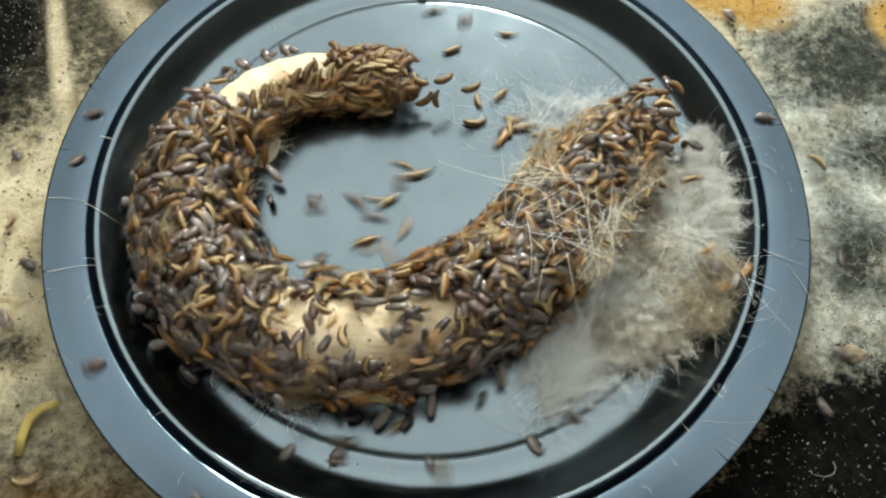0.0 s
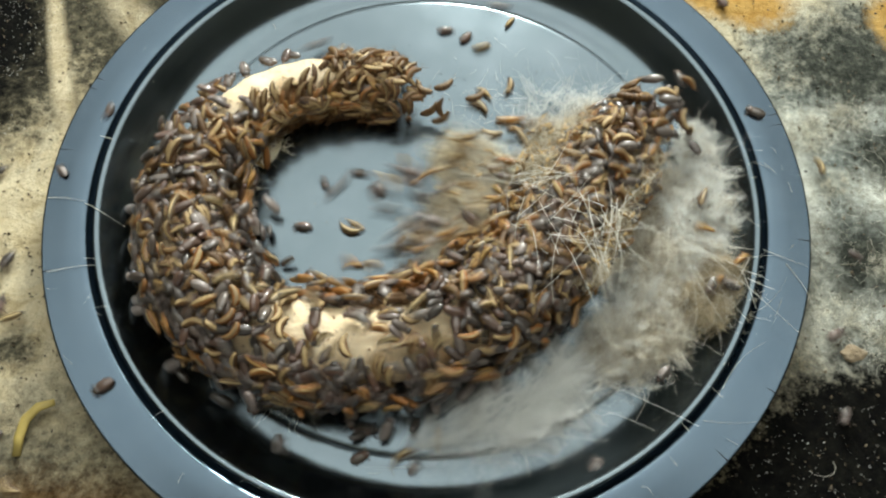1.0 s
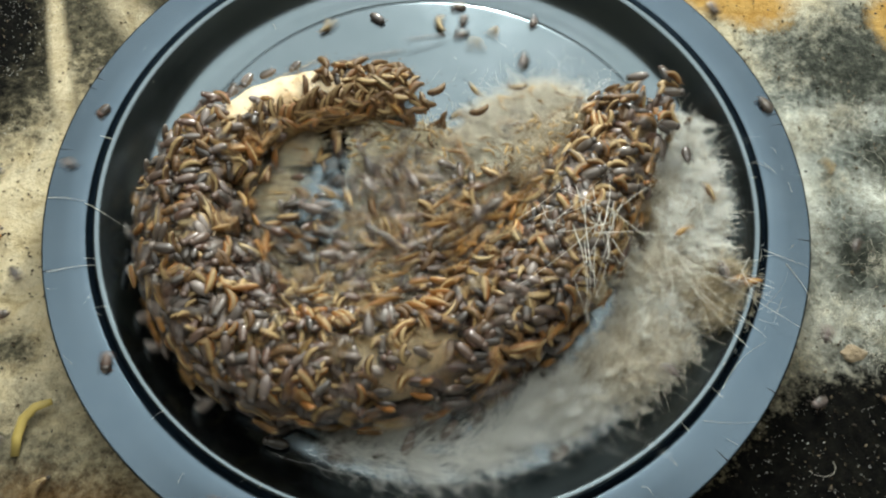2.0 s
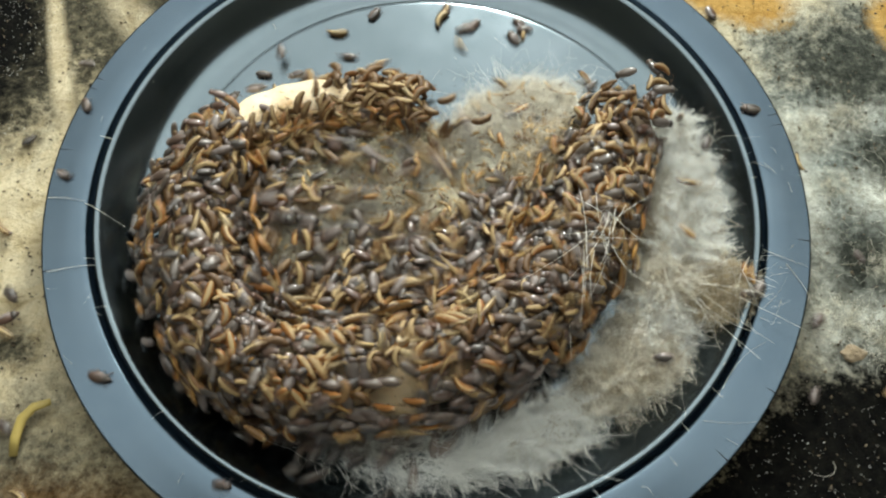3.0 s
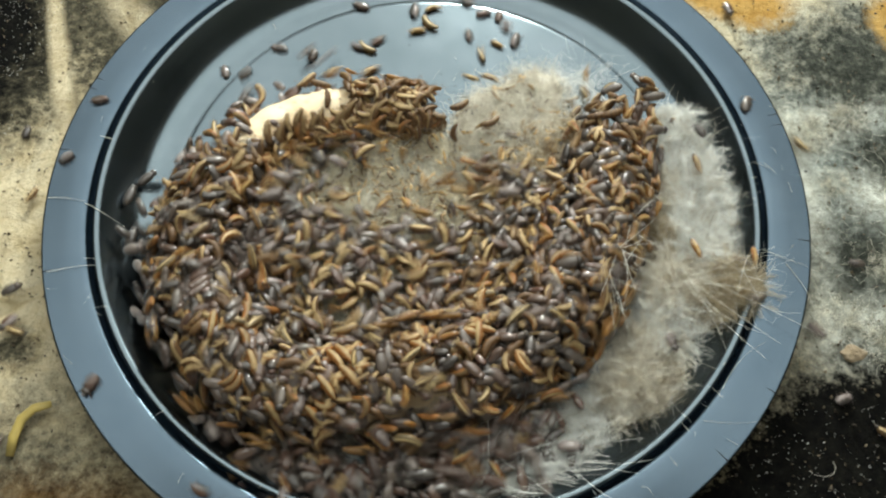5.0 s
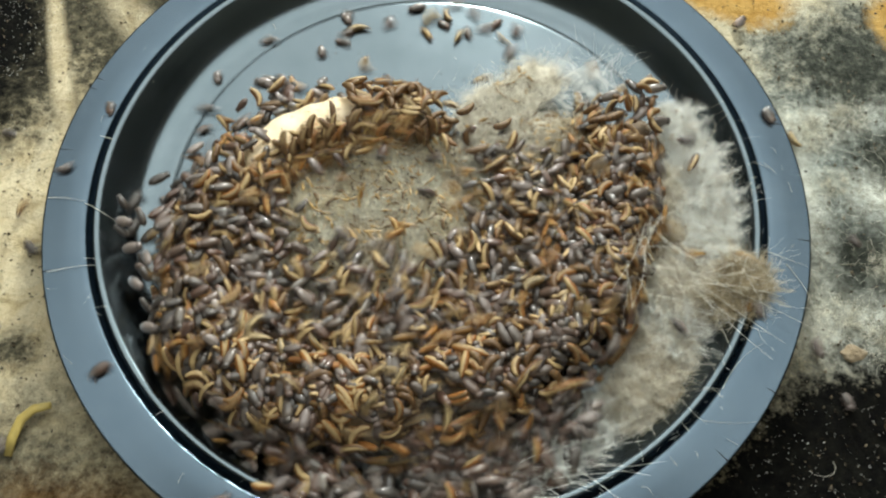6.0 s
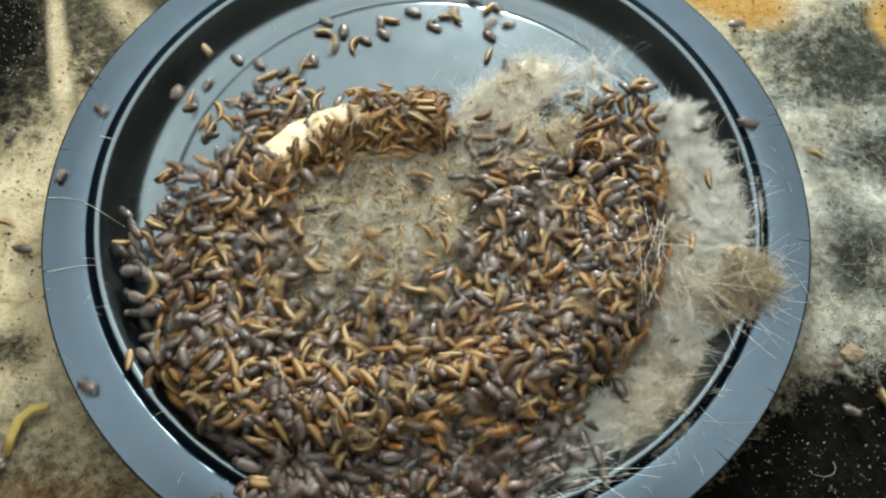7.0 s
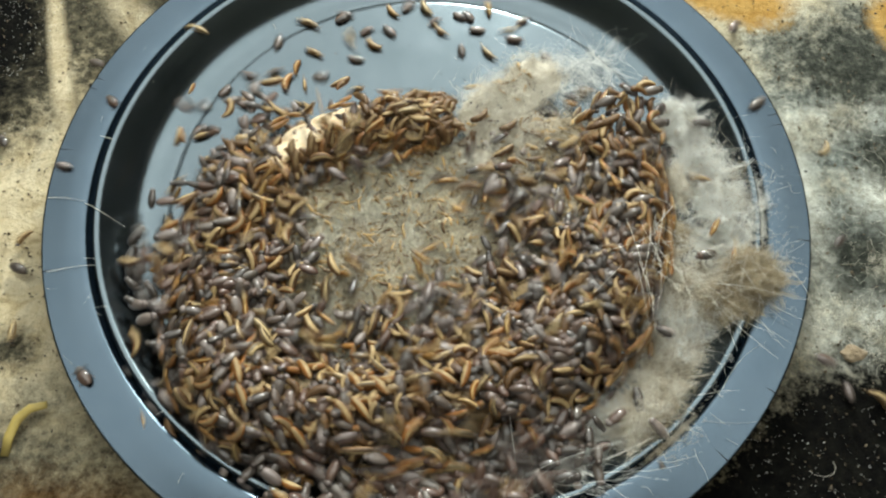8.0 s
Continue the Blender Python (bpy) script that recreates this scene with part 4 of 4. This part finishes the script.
def fur():
    rng = np.random.default_rng(3)
    kinds = []
    for i, (mat, sx, sy, sz) in enumerate(((WHITE_FUR, 0.018, 0.021, 0.0125), (WHITE_FUR, 0.020, 0.017, 0.0115), (CREAM_FUR, 0.021, 0.018, 0.013), (CREAM_FUR, 0.018, 0.021, 0.012), (BROWN_CLUMP, 0.016, 0.014, 0.011))):
        v, f = mound(sx * 0.8, sy * 0.8, sz * 0.5, i * 3.3)
        coat = [puffs(rng, 26, 95, sx, sy, sz * 0.8, 0.0065), locks(rng, 60, 14, 4, 0.015, sx * 0.9, sy * 0.9, sz * 0.95, 0.35, 0.4), tangle(rng, 700, 4, 0.012, sx, sy, sz * 0.9, 0.3, 0.6)]
        hv, hf = strands(np.concatenate(coat), 0.00007)
        cv, cf = crumbs(rng, 70 if i < 4 else 190, sx, sy, sz * 1.0, 0.00045)
        kinds.append((mesh("undercoat", v, f, [mat]), mesh("hairs", hv.tolist(), hf.tolist(), [mat]), mesh("frass", cv, cf, [FRASS], False),
                      strand_mesh("guard_hairs", tangle(rng, 60, 6, 0.026, sx, sy, sz * 1.15, 0.25, 0.25), 0.00009, SHEAF_HAIR),
                      strand_mesh("brown_hairs", np.concatenate([tangle(rng, 130 if i < 2 else 420, 4, 0.011, sx, sy, sz * 1.05, 0.25, 0.55), locks(rng, 5 if i < 2 else 16, 14, 4, 0.010, sx * 0.9, sy * 0.9, sz, 0.25, 0.5)]), 0.00008, DARK_HAIR)))
    names = ("white fluffy fur pulled off the carcass", "cream matted fur pulled off the carcass", "brown clump of hair at the edge of the fur heap")
    for i, k in enumerate(FUR_KIND):
        ob = tagged(new("fur_tuft"), names[0 if k < 2 else 1 if k < 4 else 2], "fur", "fur heap beside the carcass")
        part("undercoat", kinds[k][0], ob, "dense felted undercoat")
        part("hairs", kinds[k][1], ob, "loose fluffy hairs")
        tagged(part("frass", kinds[k][2], ob, "dark frass crumbs"), kind="stuff")
        part("guard_hairs", kinds[k][3], ob, "long stiff pale hairs")
        part("brown_hairs", kinds[k][4], ob, "brown hairs among the pale ones")
        ob.scale = (FUR_SIZE[i],) * 3
        rows = []
        for t in [0.5 * j for j in range(17)]:
            a, b, c = np.array(FUR_A[i], float), np.array(FUR_B[i], float), np.array(FUR_C[i], float)
            p = (a + (b - a) * ease(0, 3, t) + (c - b) * ease(3, 8, t)) / 1000 + rng.normal(0, 0.0002, 2)
            z = max(FLOOR - 0.0005, ground_height(p[0], p[1]) - 0.004 if math.hypot(*p) > 0.118 else 0)
            if i in (10, 11):
                z += 0.005          # the brown clump lies on the white fur
            rows.append((t, pose(p[0], p[1], z, 0, 0, i * 47 + 25 * ease(0, 8, t) + rng.normal(0, 0.6))))
        MOVES.append((ob, rows))


def hair_bed():
    """Clumps of fine brown hair, frass and cast skins that are dragged into the hollow of the curl, from the haunch's side first."""
    rng = np.random.default_rng(8)
    kinds = []
    labels = ("matted tan hair and frass", "matted dark brown hair and frass", "matted grey-brown hair and cast skins", "thin cream mat of loose fur", "thin mat of brown hair")
    for i, mat in enumerate((BROWN_FUR, DARK_HAIR, DUST_FUR, CREAM_FUR, DARK_HAIR)):
        sx, sy, sz = 0.013, 0.0115, (0.0075, 0.0070, 0.0070, 0.0050, 0.0045)[i]
        v, f = mound(sx, sy, sz * 0.7, 20 + i * 2.7, 28, 10)
        hv, hf = strands(np.concatenate([puffs(rng, 16, 26, sx, sy, sz * 0.85, 0.0042), tangle(rng, 420, 4, 0.0085, sx * 1.2, sy * 1.2, sz * 1.0, 0.25, 0.7)]), 0.00009)
        cv, cf = crumbs(rng, 60 if i != 3 else 22, sx * 1.1, sy * 1.1, sz * 1.0, 0.0006)
        sv, sf = shed_skins(rng, 26 if i != 3 else 6, sx * 1.1, sy * 1.1, sz)
        kinds.append((mesh("felt", v, f, [mat]), mesh("hairs", hv.tolist(), hf.tolist(), [mat]), mesh("frass", cv, cf, [FRASS], False),
                      strand_mesh("guard_hairs", tangle(rng, 80, 6, 0.015, sx, sy, sz * 1.15, 0.15, 0.28), 0.00008, GUARD_HAIR), mesh("skin_litter", sv, sf, [CAST_SKIN])))

    def clump(k, size, rows):
        ob = tagged(new("hair_mat"), labels[k], "hair mat", "hair mats inside the curl")
        part("felt", kinds[k][0], ob)
        part("hairs", kinds[k][1], ob)
        tagged(part("frass", kinds[k][2], ob, "dark frass crumbs"), kind="stuff")
        part("guard_hairs", kinds[k][3], ob, "long stiff pale hairs")
        tagged(part("skin_litter", kinds[k][4], ob, "cast amber larval skins"), kind="stuff")
        ob.scale = (size, size, size)
        MOVES.append((ob, rows))

    # the hollow: each clump comes from the nearest flank, later the farther it lies from the haunch
    times = [0.4 * j for j in range(21)]
    n = 0
    for row in range(8):
        for col in range(9):
            x, y = -66 + 12.5 * col + 6 * (row % 2) + rng.normal(0, 2.0), -62 + 12.0 * row + rng.normal(0, 2.0)
            if ((x + 10) / 62) ** 2 + ((y + 20) / 46) ** 2 > 1 or x > 40 and y > 0:
                continue
            n += 1
            if x > -30:
                sx, sy, when = 54 + rng.normal(0, 4), max(-45, y * 0.5 - 4 + rng.normal(0, 4)), 1.68 - 0.022 * (x + 12) + rng.normal(0, 0.10)
            else:
                f = centre(min(0.55, max(0.22, 0.38 - 0.006 * (y + 10))), 2.0)
                sx, sy, when = f.x * 1000 + rng.normal(0, 3), f.y * 1000 + rng.normal(0, 3), 2.65 - 0.008 * (x + 30) + rng.normal(0, 0.12)
            when = min(3.0, max(0.5, when))
            upper = y > -16 + 0.3 * x
            kind = (1, 2, 1, 0)[n % 4] if x > 4 and y < 14 else (0, 2, 1)[n % 3] if x > -28 and y < -6 else (0, 2, 0, 3, 0)[n % 5] if upper else (0, 2, 0, 1)[n % 4]
            rows = []
            for t in times:
                k = ease(when - 1.25, when, t)
                late = ease(3.5, 7.5, t)
                px, py = sx + (x - sx) * k, sy + (y - sy - 6 * late) * k
                rows.append((t, pose(px / 1000 + 0.0003 * math.sin(3 * t + n), py / 1000, FLOOR + 0.0002 + (0.0010 * (n % 4) + 0.002 * late) * k, 0, 0, 50 * n + 30 * k)))
            clump(kind, rng.uniform(0.75, 1.05), rows)
    # cream fur drawn across the opening between the neck and the haunch
    for i, (ax, ay, bx, by, cx, cy) in enumerate(((66, 12, 30, 26, 30, 22), (70, 18, 36, 32, 34, 30), (76, 20, 24, 38, 28, 40), (80, 24, 38, 44, 38, 46), (86, 30, 48, 46, 46, 54), (62, 6, 18, 30, 22, 34), (74, 16, 44, 36, 28, 12), (82, 26, 54, 44, 38, 20))):
        rows = []
        for t in times:
            k, g = ease(0.2, 2.4, t), ease(3.0, 7.0, t)
            rows.append((t, pose((ax + (bx - ax) * k + (cx - bx) * g) / 1000, (ay + (by - ay) * k + (cy - by) * g) / 1000, FLOOR + 0.0003 + 0.003 * k + 0.006 * g, 0, 0, 77 * i + 25 * k)))
        clump(3, 0.95, rows)
    # what lies on and under the haunch and the outer flank
    for i, (ax, ay, bx, by, h) in enumerate(((46, -6, 40, 8, 24), (62, 14, 58, 24, 20), (66, -22, 66, -20, 24), (74, -6, 72, -2, 22), (58, -38, 56, -46, 24), (50, 8, 46, 18, 20), (82, 6, 80, 10, 18), (54, -14, 50, -8, 25),
                                             (-96, -20, -62, -32, 0), (-80, -50, -54, -58, 0), (-45, -64, -30, -68, 0), (0, -60, 2, -66, 0), (34, -38, 30, -50, 0), (48, -28, 36, -40, 0))):
        rows = []
        for t in times:
            k = ease(0.3, 2.4, t)
            rows.append((t, pose((ax + (bx - ax) * k) / 1000, (ay + (by - ay) * k) / 1000, FLOOR + 0.0003 + h * (1 - 0.55 * ease(0.8, 3.2, t)) / 1000, 0, 0, 63 * i + 20 * k)))
        clump(4 if h else 1, 0.85 if h else 1.1, rows)


def long_hairs():
    rng = np.random.default_rng(21)
    # sheaves of long guard hairs standing out of the pelt
    def sheaf(n, aim, fan, reach, rows):
        c = np.zeros((n, 7, 3))
        for i in range(n):
            a = rng.normal(aim, fan) if i % 4 else rng.uniform(0, 6.28)
            d = np.array([math.cos(a), math.sin(a), rng.uniform(-0.1, 0.45)])
            p = np.array([rng.normal(0, 0.005), rng.normal(0.004, 0.006), rng.uniform(0, 0.004)])
            ln = reach * rng.uniform(0.35, 1.1)
            bend = rng.normal(0, 0.4, 3)
            for k in range(7):
                q = k / 6
                c[i, k] = p + d * ln * q + bend * ln * q * q * 0.5
        ob = tagged(new("guard_hair_sheaf", strand_mesh("guard_hair_sheaf", c, 0.00012, SHEAF_HAIR)), "sheaf of long stiff white guard hairs", "hair")
        MOVES.append((ob, [(t, pose(*rows(t))) for t in [0.5 * j for j in range(17)]]))

    sheaf(24, -1.55, 0.40, 0.036, lambda t: (0.063 + 0.0012 * math.sin(2.1 * t) + 0.021 * ease(3.5, 7.0, t), -0.030 + 0.004 * ease(3.5, 7.0, t), 0.038 - 0.018 * ease(1.5, 6.0, t), 0, 0, 6 * math.sin(1.7 * t)))
    sheaf(24, -0.1, 0.45, 0.030, lambda t: (0.030 + 0.004 * ease(0, 3, t), -0.022 + 0.006 * ease(0, 3, t), 0.034 - 0.027 * ease(0.6, 2.4, t), 0, 0, -8 + 30 * ease(0.5, 3, t)))
    sheaf(16, -0.5, 0.9, 0.030, lambda t: (0.046 + 0.018 * ease(2.6, 4.2, t) + 0.012 * ease(4.5, 7.0, t), -0.036 - 0.010 * ease(2.6, 4.2, t), 0.036 - 0.008 * ease(1.0, 3.0, t) - 0.014 * ease(4.4, 6.2, t), 0, 0, 14 * math.sin(1.3 * t)))
    sheaf(12, 2.9, 0.7, 0.026, lambda t: (0.112, -0.040, 0.022, 0, 0, 12 * ease(0, 8, t)))
    sheaf(14, -1.2, 0.9, 0.034, lambda t: (0.092 + 0.006 * ease(3, 8, t), -0.030 - 0.022 * ease(0, 3, t), 0.017, 0, 0, 25 * ease(0, 3, t)))

    def scatter(name, label, n, where, length, radius, mat, height):
        c = np.zeros((n, 6, 3))
        for i in range(n):
            x, y = where(rng)
            a, turn = rng.uniform(0, 6.28), rng.normal(0, 0.2)
            ln = length * rng.uniform(0.4, 1.4)
            for k in range(6):
                c[i, k] = (x, y, height(x, y) + 0.0004 + abs(rng.normal(0, 0.0004)))
                x, y = x + ln / 5 * math.cos(a), y + ln / 5 * math.sin(a)
                a += turn
        return tagged(new(name, strand_mesh(name, c, radius, mat)), label, "hair", kind="stuff")

    def top(x, y):
        return ground_height(x, y)

    scatter("loose_hair", "fine loose white hair lying on the plate", 110, lambda r: (r.normal(0.034, 0.020), r.normal(0.045, 0.014)), 0.009, 0.00004, WHITE_FUR, top)
    def edge_spot(r):
        a, q = r.normal(-0.35, 0.30), r.uniform(0.105, 0.148)
        return q * math.cos(a), q * math.sin(a)

    scatter("loose_hair", "long pale hairs strewn over the plate's edge", 18, edge_spot, 0.019, 0.00005, GUARD_HAIR, top)

    def rim_spot(r):
        a, q = r.uniform(-3.14, 3.14), r.uniform(0.112, 0.152)
        return q * math.cos(a), q * math.sin(a)

    scatter("hair_clipping", "short white hair clippings stuck to the plate", 70, rim_spot, 0.004, 0.00005, GUARD_HAIR, top)

    # single hairs stuck across the well's wall
    c = np.zeros((16, 6, 3))
    for i in range(16):
        a = radians((118, 130, 138, 150, 172, 205, 62, 55, 40, -8, -30, -48, 196, 226, 84, -65)[i])
        r0, r1 = 0.1195 + 0.003 * rng.random(), 0.129 + 0.006 * rng.random()
        for k in range(6):
            r = r0 + (r1 - r0) * k / 5
            b = a + 0.004 * math.sin(k + i)
            c[i, k] = (r * math.cos(b), r * math.sin(b), ground_height(r * 0.995, 0) + 0.0012)
    tagged(new("hair_clipping", strand_mesh("hair_clipping", c, 0.00013, SHEAF_HAIR)), "white hairs stuck across the plate's inner wall", "hair", kind="stuff")
    for pts in (((-142, -41.5, 17), (-126, -38.6, 17.2), (-117, -38, 8)), ((-148.6, -9.9, 17.2), (-141, -10.2, 17.4), (-134, -11.3, 17.2)), ((-134, -12, 17), (-128, -15, 17), (-120, -18, 8)),
                ((136, -36, 17), (141, -46, 17.2), (143, -56, 17)), ((128, -30, 17.2), (136, -34, 17.6), (144, -37, 17.2))):
        c = np.array([[between(pts, k / 6) / 1000 for k in range(7)]])
        tagged(new("hair_clipping", strand_mesh("hair_clipping", c, 0.00011, GUARD_HAIR)), "single white hair lying across the plate's rim", "hair", kind="stuff")
    # a drawn-out wisp that drifts down the well
    ob = tagged(new("hair_wisp"), "thin bluish white wisp of hair", "hair")
    part("hair_lock", strand_mesh("hair_lock", locks(rng, 60, 16, 5, 0.020, 0.022, 0.005, 0.004, 0.12, 0.2, 0.0), 0.00007, WHITE_FUR), ob)
    part("stray_hairs", strand_mesh("stray_hairs", tangle(rng, 300, 5, 0.02, 0.032, 0.009, 0.004, 0.1, 0.3, 0.0), 0.00007, WHITE_FUR), ob)
    part("guard_hairs", strand_mesh("guard_hairs", tangle(rng, 34, 6, 0.046, 0.030, 0.008, 0.008, 0.14, 0.12, 0.0), 0.00011, WHITE_FUR), ob)
    MOVES.append((ob, [(t, pose(x, y, FLOOR + 0.0005 + z, 0, 0, a)) for t, x, y, z, a in ((0, 0.053, -0.077, 0, 46), (0.7, 0.045, -0.085, 0, 42), (1.5, 0.036, -0.090, 0, 46),
                  (2.3, 0.028, -0.098, 0.001, 34), (3.0, 0.022, -0.104, 0.002, 22), (4.5, 0.026, -0.110, 0.003, 20), (6.0, 0.032, -0.113, 0.004, 22), (8.0, 0.037, -0.116, 0.005, 24))]))

    ob = tagged(new("hair_wisp"), "thin bluish white wisp of hair", "hair")
    part("hair_lock", strand_mesh("hair_lock", locks(rng, 30, 12, 5, 0.016, 0.020, 0.009, 0.004, 0.2, 0.35), 0.00005, WHITE_FUR), ob)
    part("stray_hairs", strand_mesh("stray_hairs", tangle(rng, 260, 5, 0.02, 0.030, 0.015, 0.004, 0.2, 0.4), 0.00004, WHITE_FUR), ob)
    MOVES.append((ob, [(t, pose(x, y, FLOOR + 0.0005, 0, 0, a)) for t, x, y, a in ((0, 0.062, 0.040, 10), (1.5, 0.058, 0.044, 6), (3.0, 0.046, 0.050, 0), (4.5, 0.052, 0.052, 5), (6.0, 0.062, 0.057, 12), (8.0, 0.064, 0.062, 22))]))
    # a loose veil of hair that slides along the near side of the well and is overrun
    ob = tagged(new("hair_wisp"), "loose veil of white hair on the well's floor", "hair")
    part("hair_lock", strand_mesh("hair_lock", locks(rng, 46, 12, 5, 0.024, 0.034, 0.007, 0.005, 0.1, 0.25, 0.0), 0.00007, WHITE_FUR), ob)
    part("stray_hairs", strand_mesh("stray_hairs", tangle(rng, 360, 6, 0.03, 0.040, 0.011, 0.006, 0.08, 0.3, 0.0), 0.00008, WHITE_FUR), ob)
    MOVES.append((ob, [(t, pose(x, y, FLOOR + 0.0004, 0, 0, a)) for t, x, y, a in ((0, 0.056, -0.062, 40), (0.7, 0.034, -0.086, 26), (1.5, 0.004, -0.101, 10), (2.8, -0.014, -0.104, -8), (4.0, -0.016, -0.102, -10), (8.0, -0.014, -0.100, -6))]))
    # a single curled hair on the blackened corner of the board
    c = np.array([[(0.141 + 0.005 * math.cos(0.5 - 0.55 * k), -0.1085 + 0.0035 * math.sin(0.5 - 0.55 * k), 0.0016) for k in range(7)]])
    tagged(new("hair_clipping", strand_mesh("hair_clipping", c, 0.00012, GUARD_HAIR)), "single curled white hair on the blackened board", "hair", kind="stuff")

    def board_right(r):
        a = r.uniform(-0.36, 0.26)
        q = r.uniform(0.152, 0.235)
        return q * math.cos(a), q * math.sin(a)

    scatter("dust_hair", "grey matted hair and dust on the board", 420, board_right, 0.006, 0.00006, DUST_FUR, top)


def dust_mats():
    """Flat grey-white mats of shed fur on the board beside the plate."""
    rng = np.random.default_rng(44)
    kinds = []
    for i in range(2):
        flat = np.concatenate([tangle(rng, 380, 4, 0.006, 0.016, 0.014, 0.0018, 0.08, 0.8), puffs(rng, 7, 50, 0.013, 0.011, 0.0015, 0.005)])
        kinds.append(strand_mesh("dust_mat", flat, 0.00006, DUST_FUR))
    for i, (x, y, s) in enumerate(((0.166, 0.036, 0.9), (0.172, 0.010, 0.6), (0.185, -0.030, 0.6), (0.160, -0.052, 0.8), (0.192, -0.056, 0.9), (0.186, 0.044, 0.7), (0.176, -0.062, 0.8))):
        ob = tagged(new("dust_mat", kinds[i % 2]), "flat grey-white mat of shed fur on the board", "fur", "fur mats on the board")
        ob.matrix_world = pose(x, y, 0.0005, 0, 0, 71 * i) @ Matrix.Diagonal((s, s, s, 1))


def litter():
    rng = np.random.default_rng(31)

    def grains(name, label, n, where, size, mat, z):
        verts, faces = [], []
        for i in range(n):
            x, y = where()
            s = size * rng.uniform(0.5, 1.5)
            m = Matrix.Translation((x, y, z(x, y) + s * 0.3)) @ pose(0, 0, 0, rng.uniform(0, 360), rng.uniform(0, 360), rng.uniform(0, 360)) @ Matrix.Diagonal((s, s * rng.uniform(0.4, 1), s * rng.uniform(0.3, 0.7), 1))
            base = len(verts)
            verts += [m @ Vector(p) for p in ((1, 0, 0), (-1, 0, 0), (0, 1, 0), (0, -1, 0), (0, 0, 1), (0, 0, -1))]
            faces += [tuple(base + k for k in q) for q in ((0, 2, 4), (2, 1, 4), (1, 3, 4), (3, 0, 4), (2, 0, 5), (1, 2, 5), (3, 1, 5), (0, 3, 5))]
        tagged(new(name, mesh(name, verts, faces, [mat], False)), label, "litter", kind="stuff")

    def board_all():
        while True:
            x, y = rng.uniform(-0.24, 0.25), rng.uniform(-0.15, 0.15)
            if math.hypot(x, y) > 0.153:
                return x, y

    def corner():
        return rng.uniform(0.115, 0.19), rng.uniform(-0.145, -0.085)

    def corner_far():
        return rng.uniform(-0.24, -0.175), rng.uniform(0.03, 0.14)

    def keep(f):
        def g():
            while True:
                x, y = f()
                if math.hypot(x, y) > 0.153:
                    return x, y
        return g

    grains("frass_grains", "dark brown frass grains on the board", 2200, board_all, 0.0007, FRASS, lambda x, y: 0.0)
    grains("white_flecks", "white flecks on the blackened board", 420, keep(corner), 0.00026, FLECK, lambda x, y: 0.0005)
    grains("white_flecks", "white flecks on the blackened board", 800, keep(corner_far), 0.00028, FLECK, lambda x, y: 0.0005)
    grains("frass_grains", "frass grains strewn in the plate", 260, lambda: (rng.normal(0, 0.05), rng.normal(0, 0.05)), 0.0003, FRASS, lambda x, y: FLOOR)

    # a strip of dried yellow skin beside the plate
    pts = [(0.000, 0.000, 0.002), (0.000, 0.008, 0.003), (0.002, 0.016, 0.004), (0.007, 0.021, 0.005), (0.014, 0.023, 0.005)]
    v, f = tube([tuple(0.8 * c for c in p) for p in pts], [0.0015, 0.0019, 0.0020, 0.0018, 0.0013], 10, 0.5)
    ob = tagged(new("skin_strip", mesh("skin_strip", v, f, [STRAW])), "curved strip of dried yellow skin on the board", "skin strip")
    MOVES.append((ob, [(t, pose(-0.1445 - 0.0006 * t, -0.106, 0.0, 0, 0, 4 * math.sin(t * 0.7))) for t in (0, 1, 2, 3, 4, 5, 6, 7, 8)]))
    v, f = mound(0.005, 0.0036, 0.0018, 9.1)
    v = [Vector(p) * (1 + 0.35 * noise.noise(Vector(p) * 420)) for p in v]
    ob = tagged(new("foam_lump", mesh("foam_lump", v, f, [LUMP])), "crumbled lump of cream foam on the board", "foam lump")
    ob.location = (0.163, -0.066, 0.0)


fur()
hair_bed()
long_hairs()
dust_mats()
litter()


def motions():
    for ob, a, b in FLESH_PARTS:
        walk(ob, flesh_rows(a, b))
    for thing, rows in MOVES:
        walk(thing, rows)


motions()
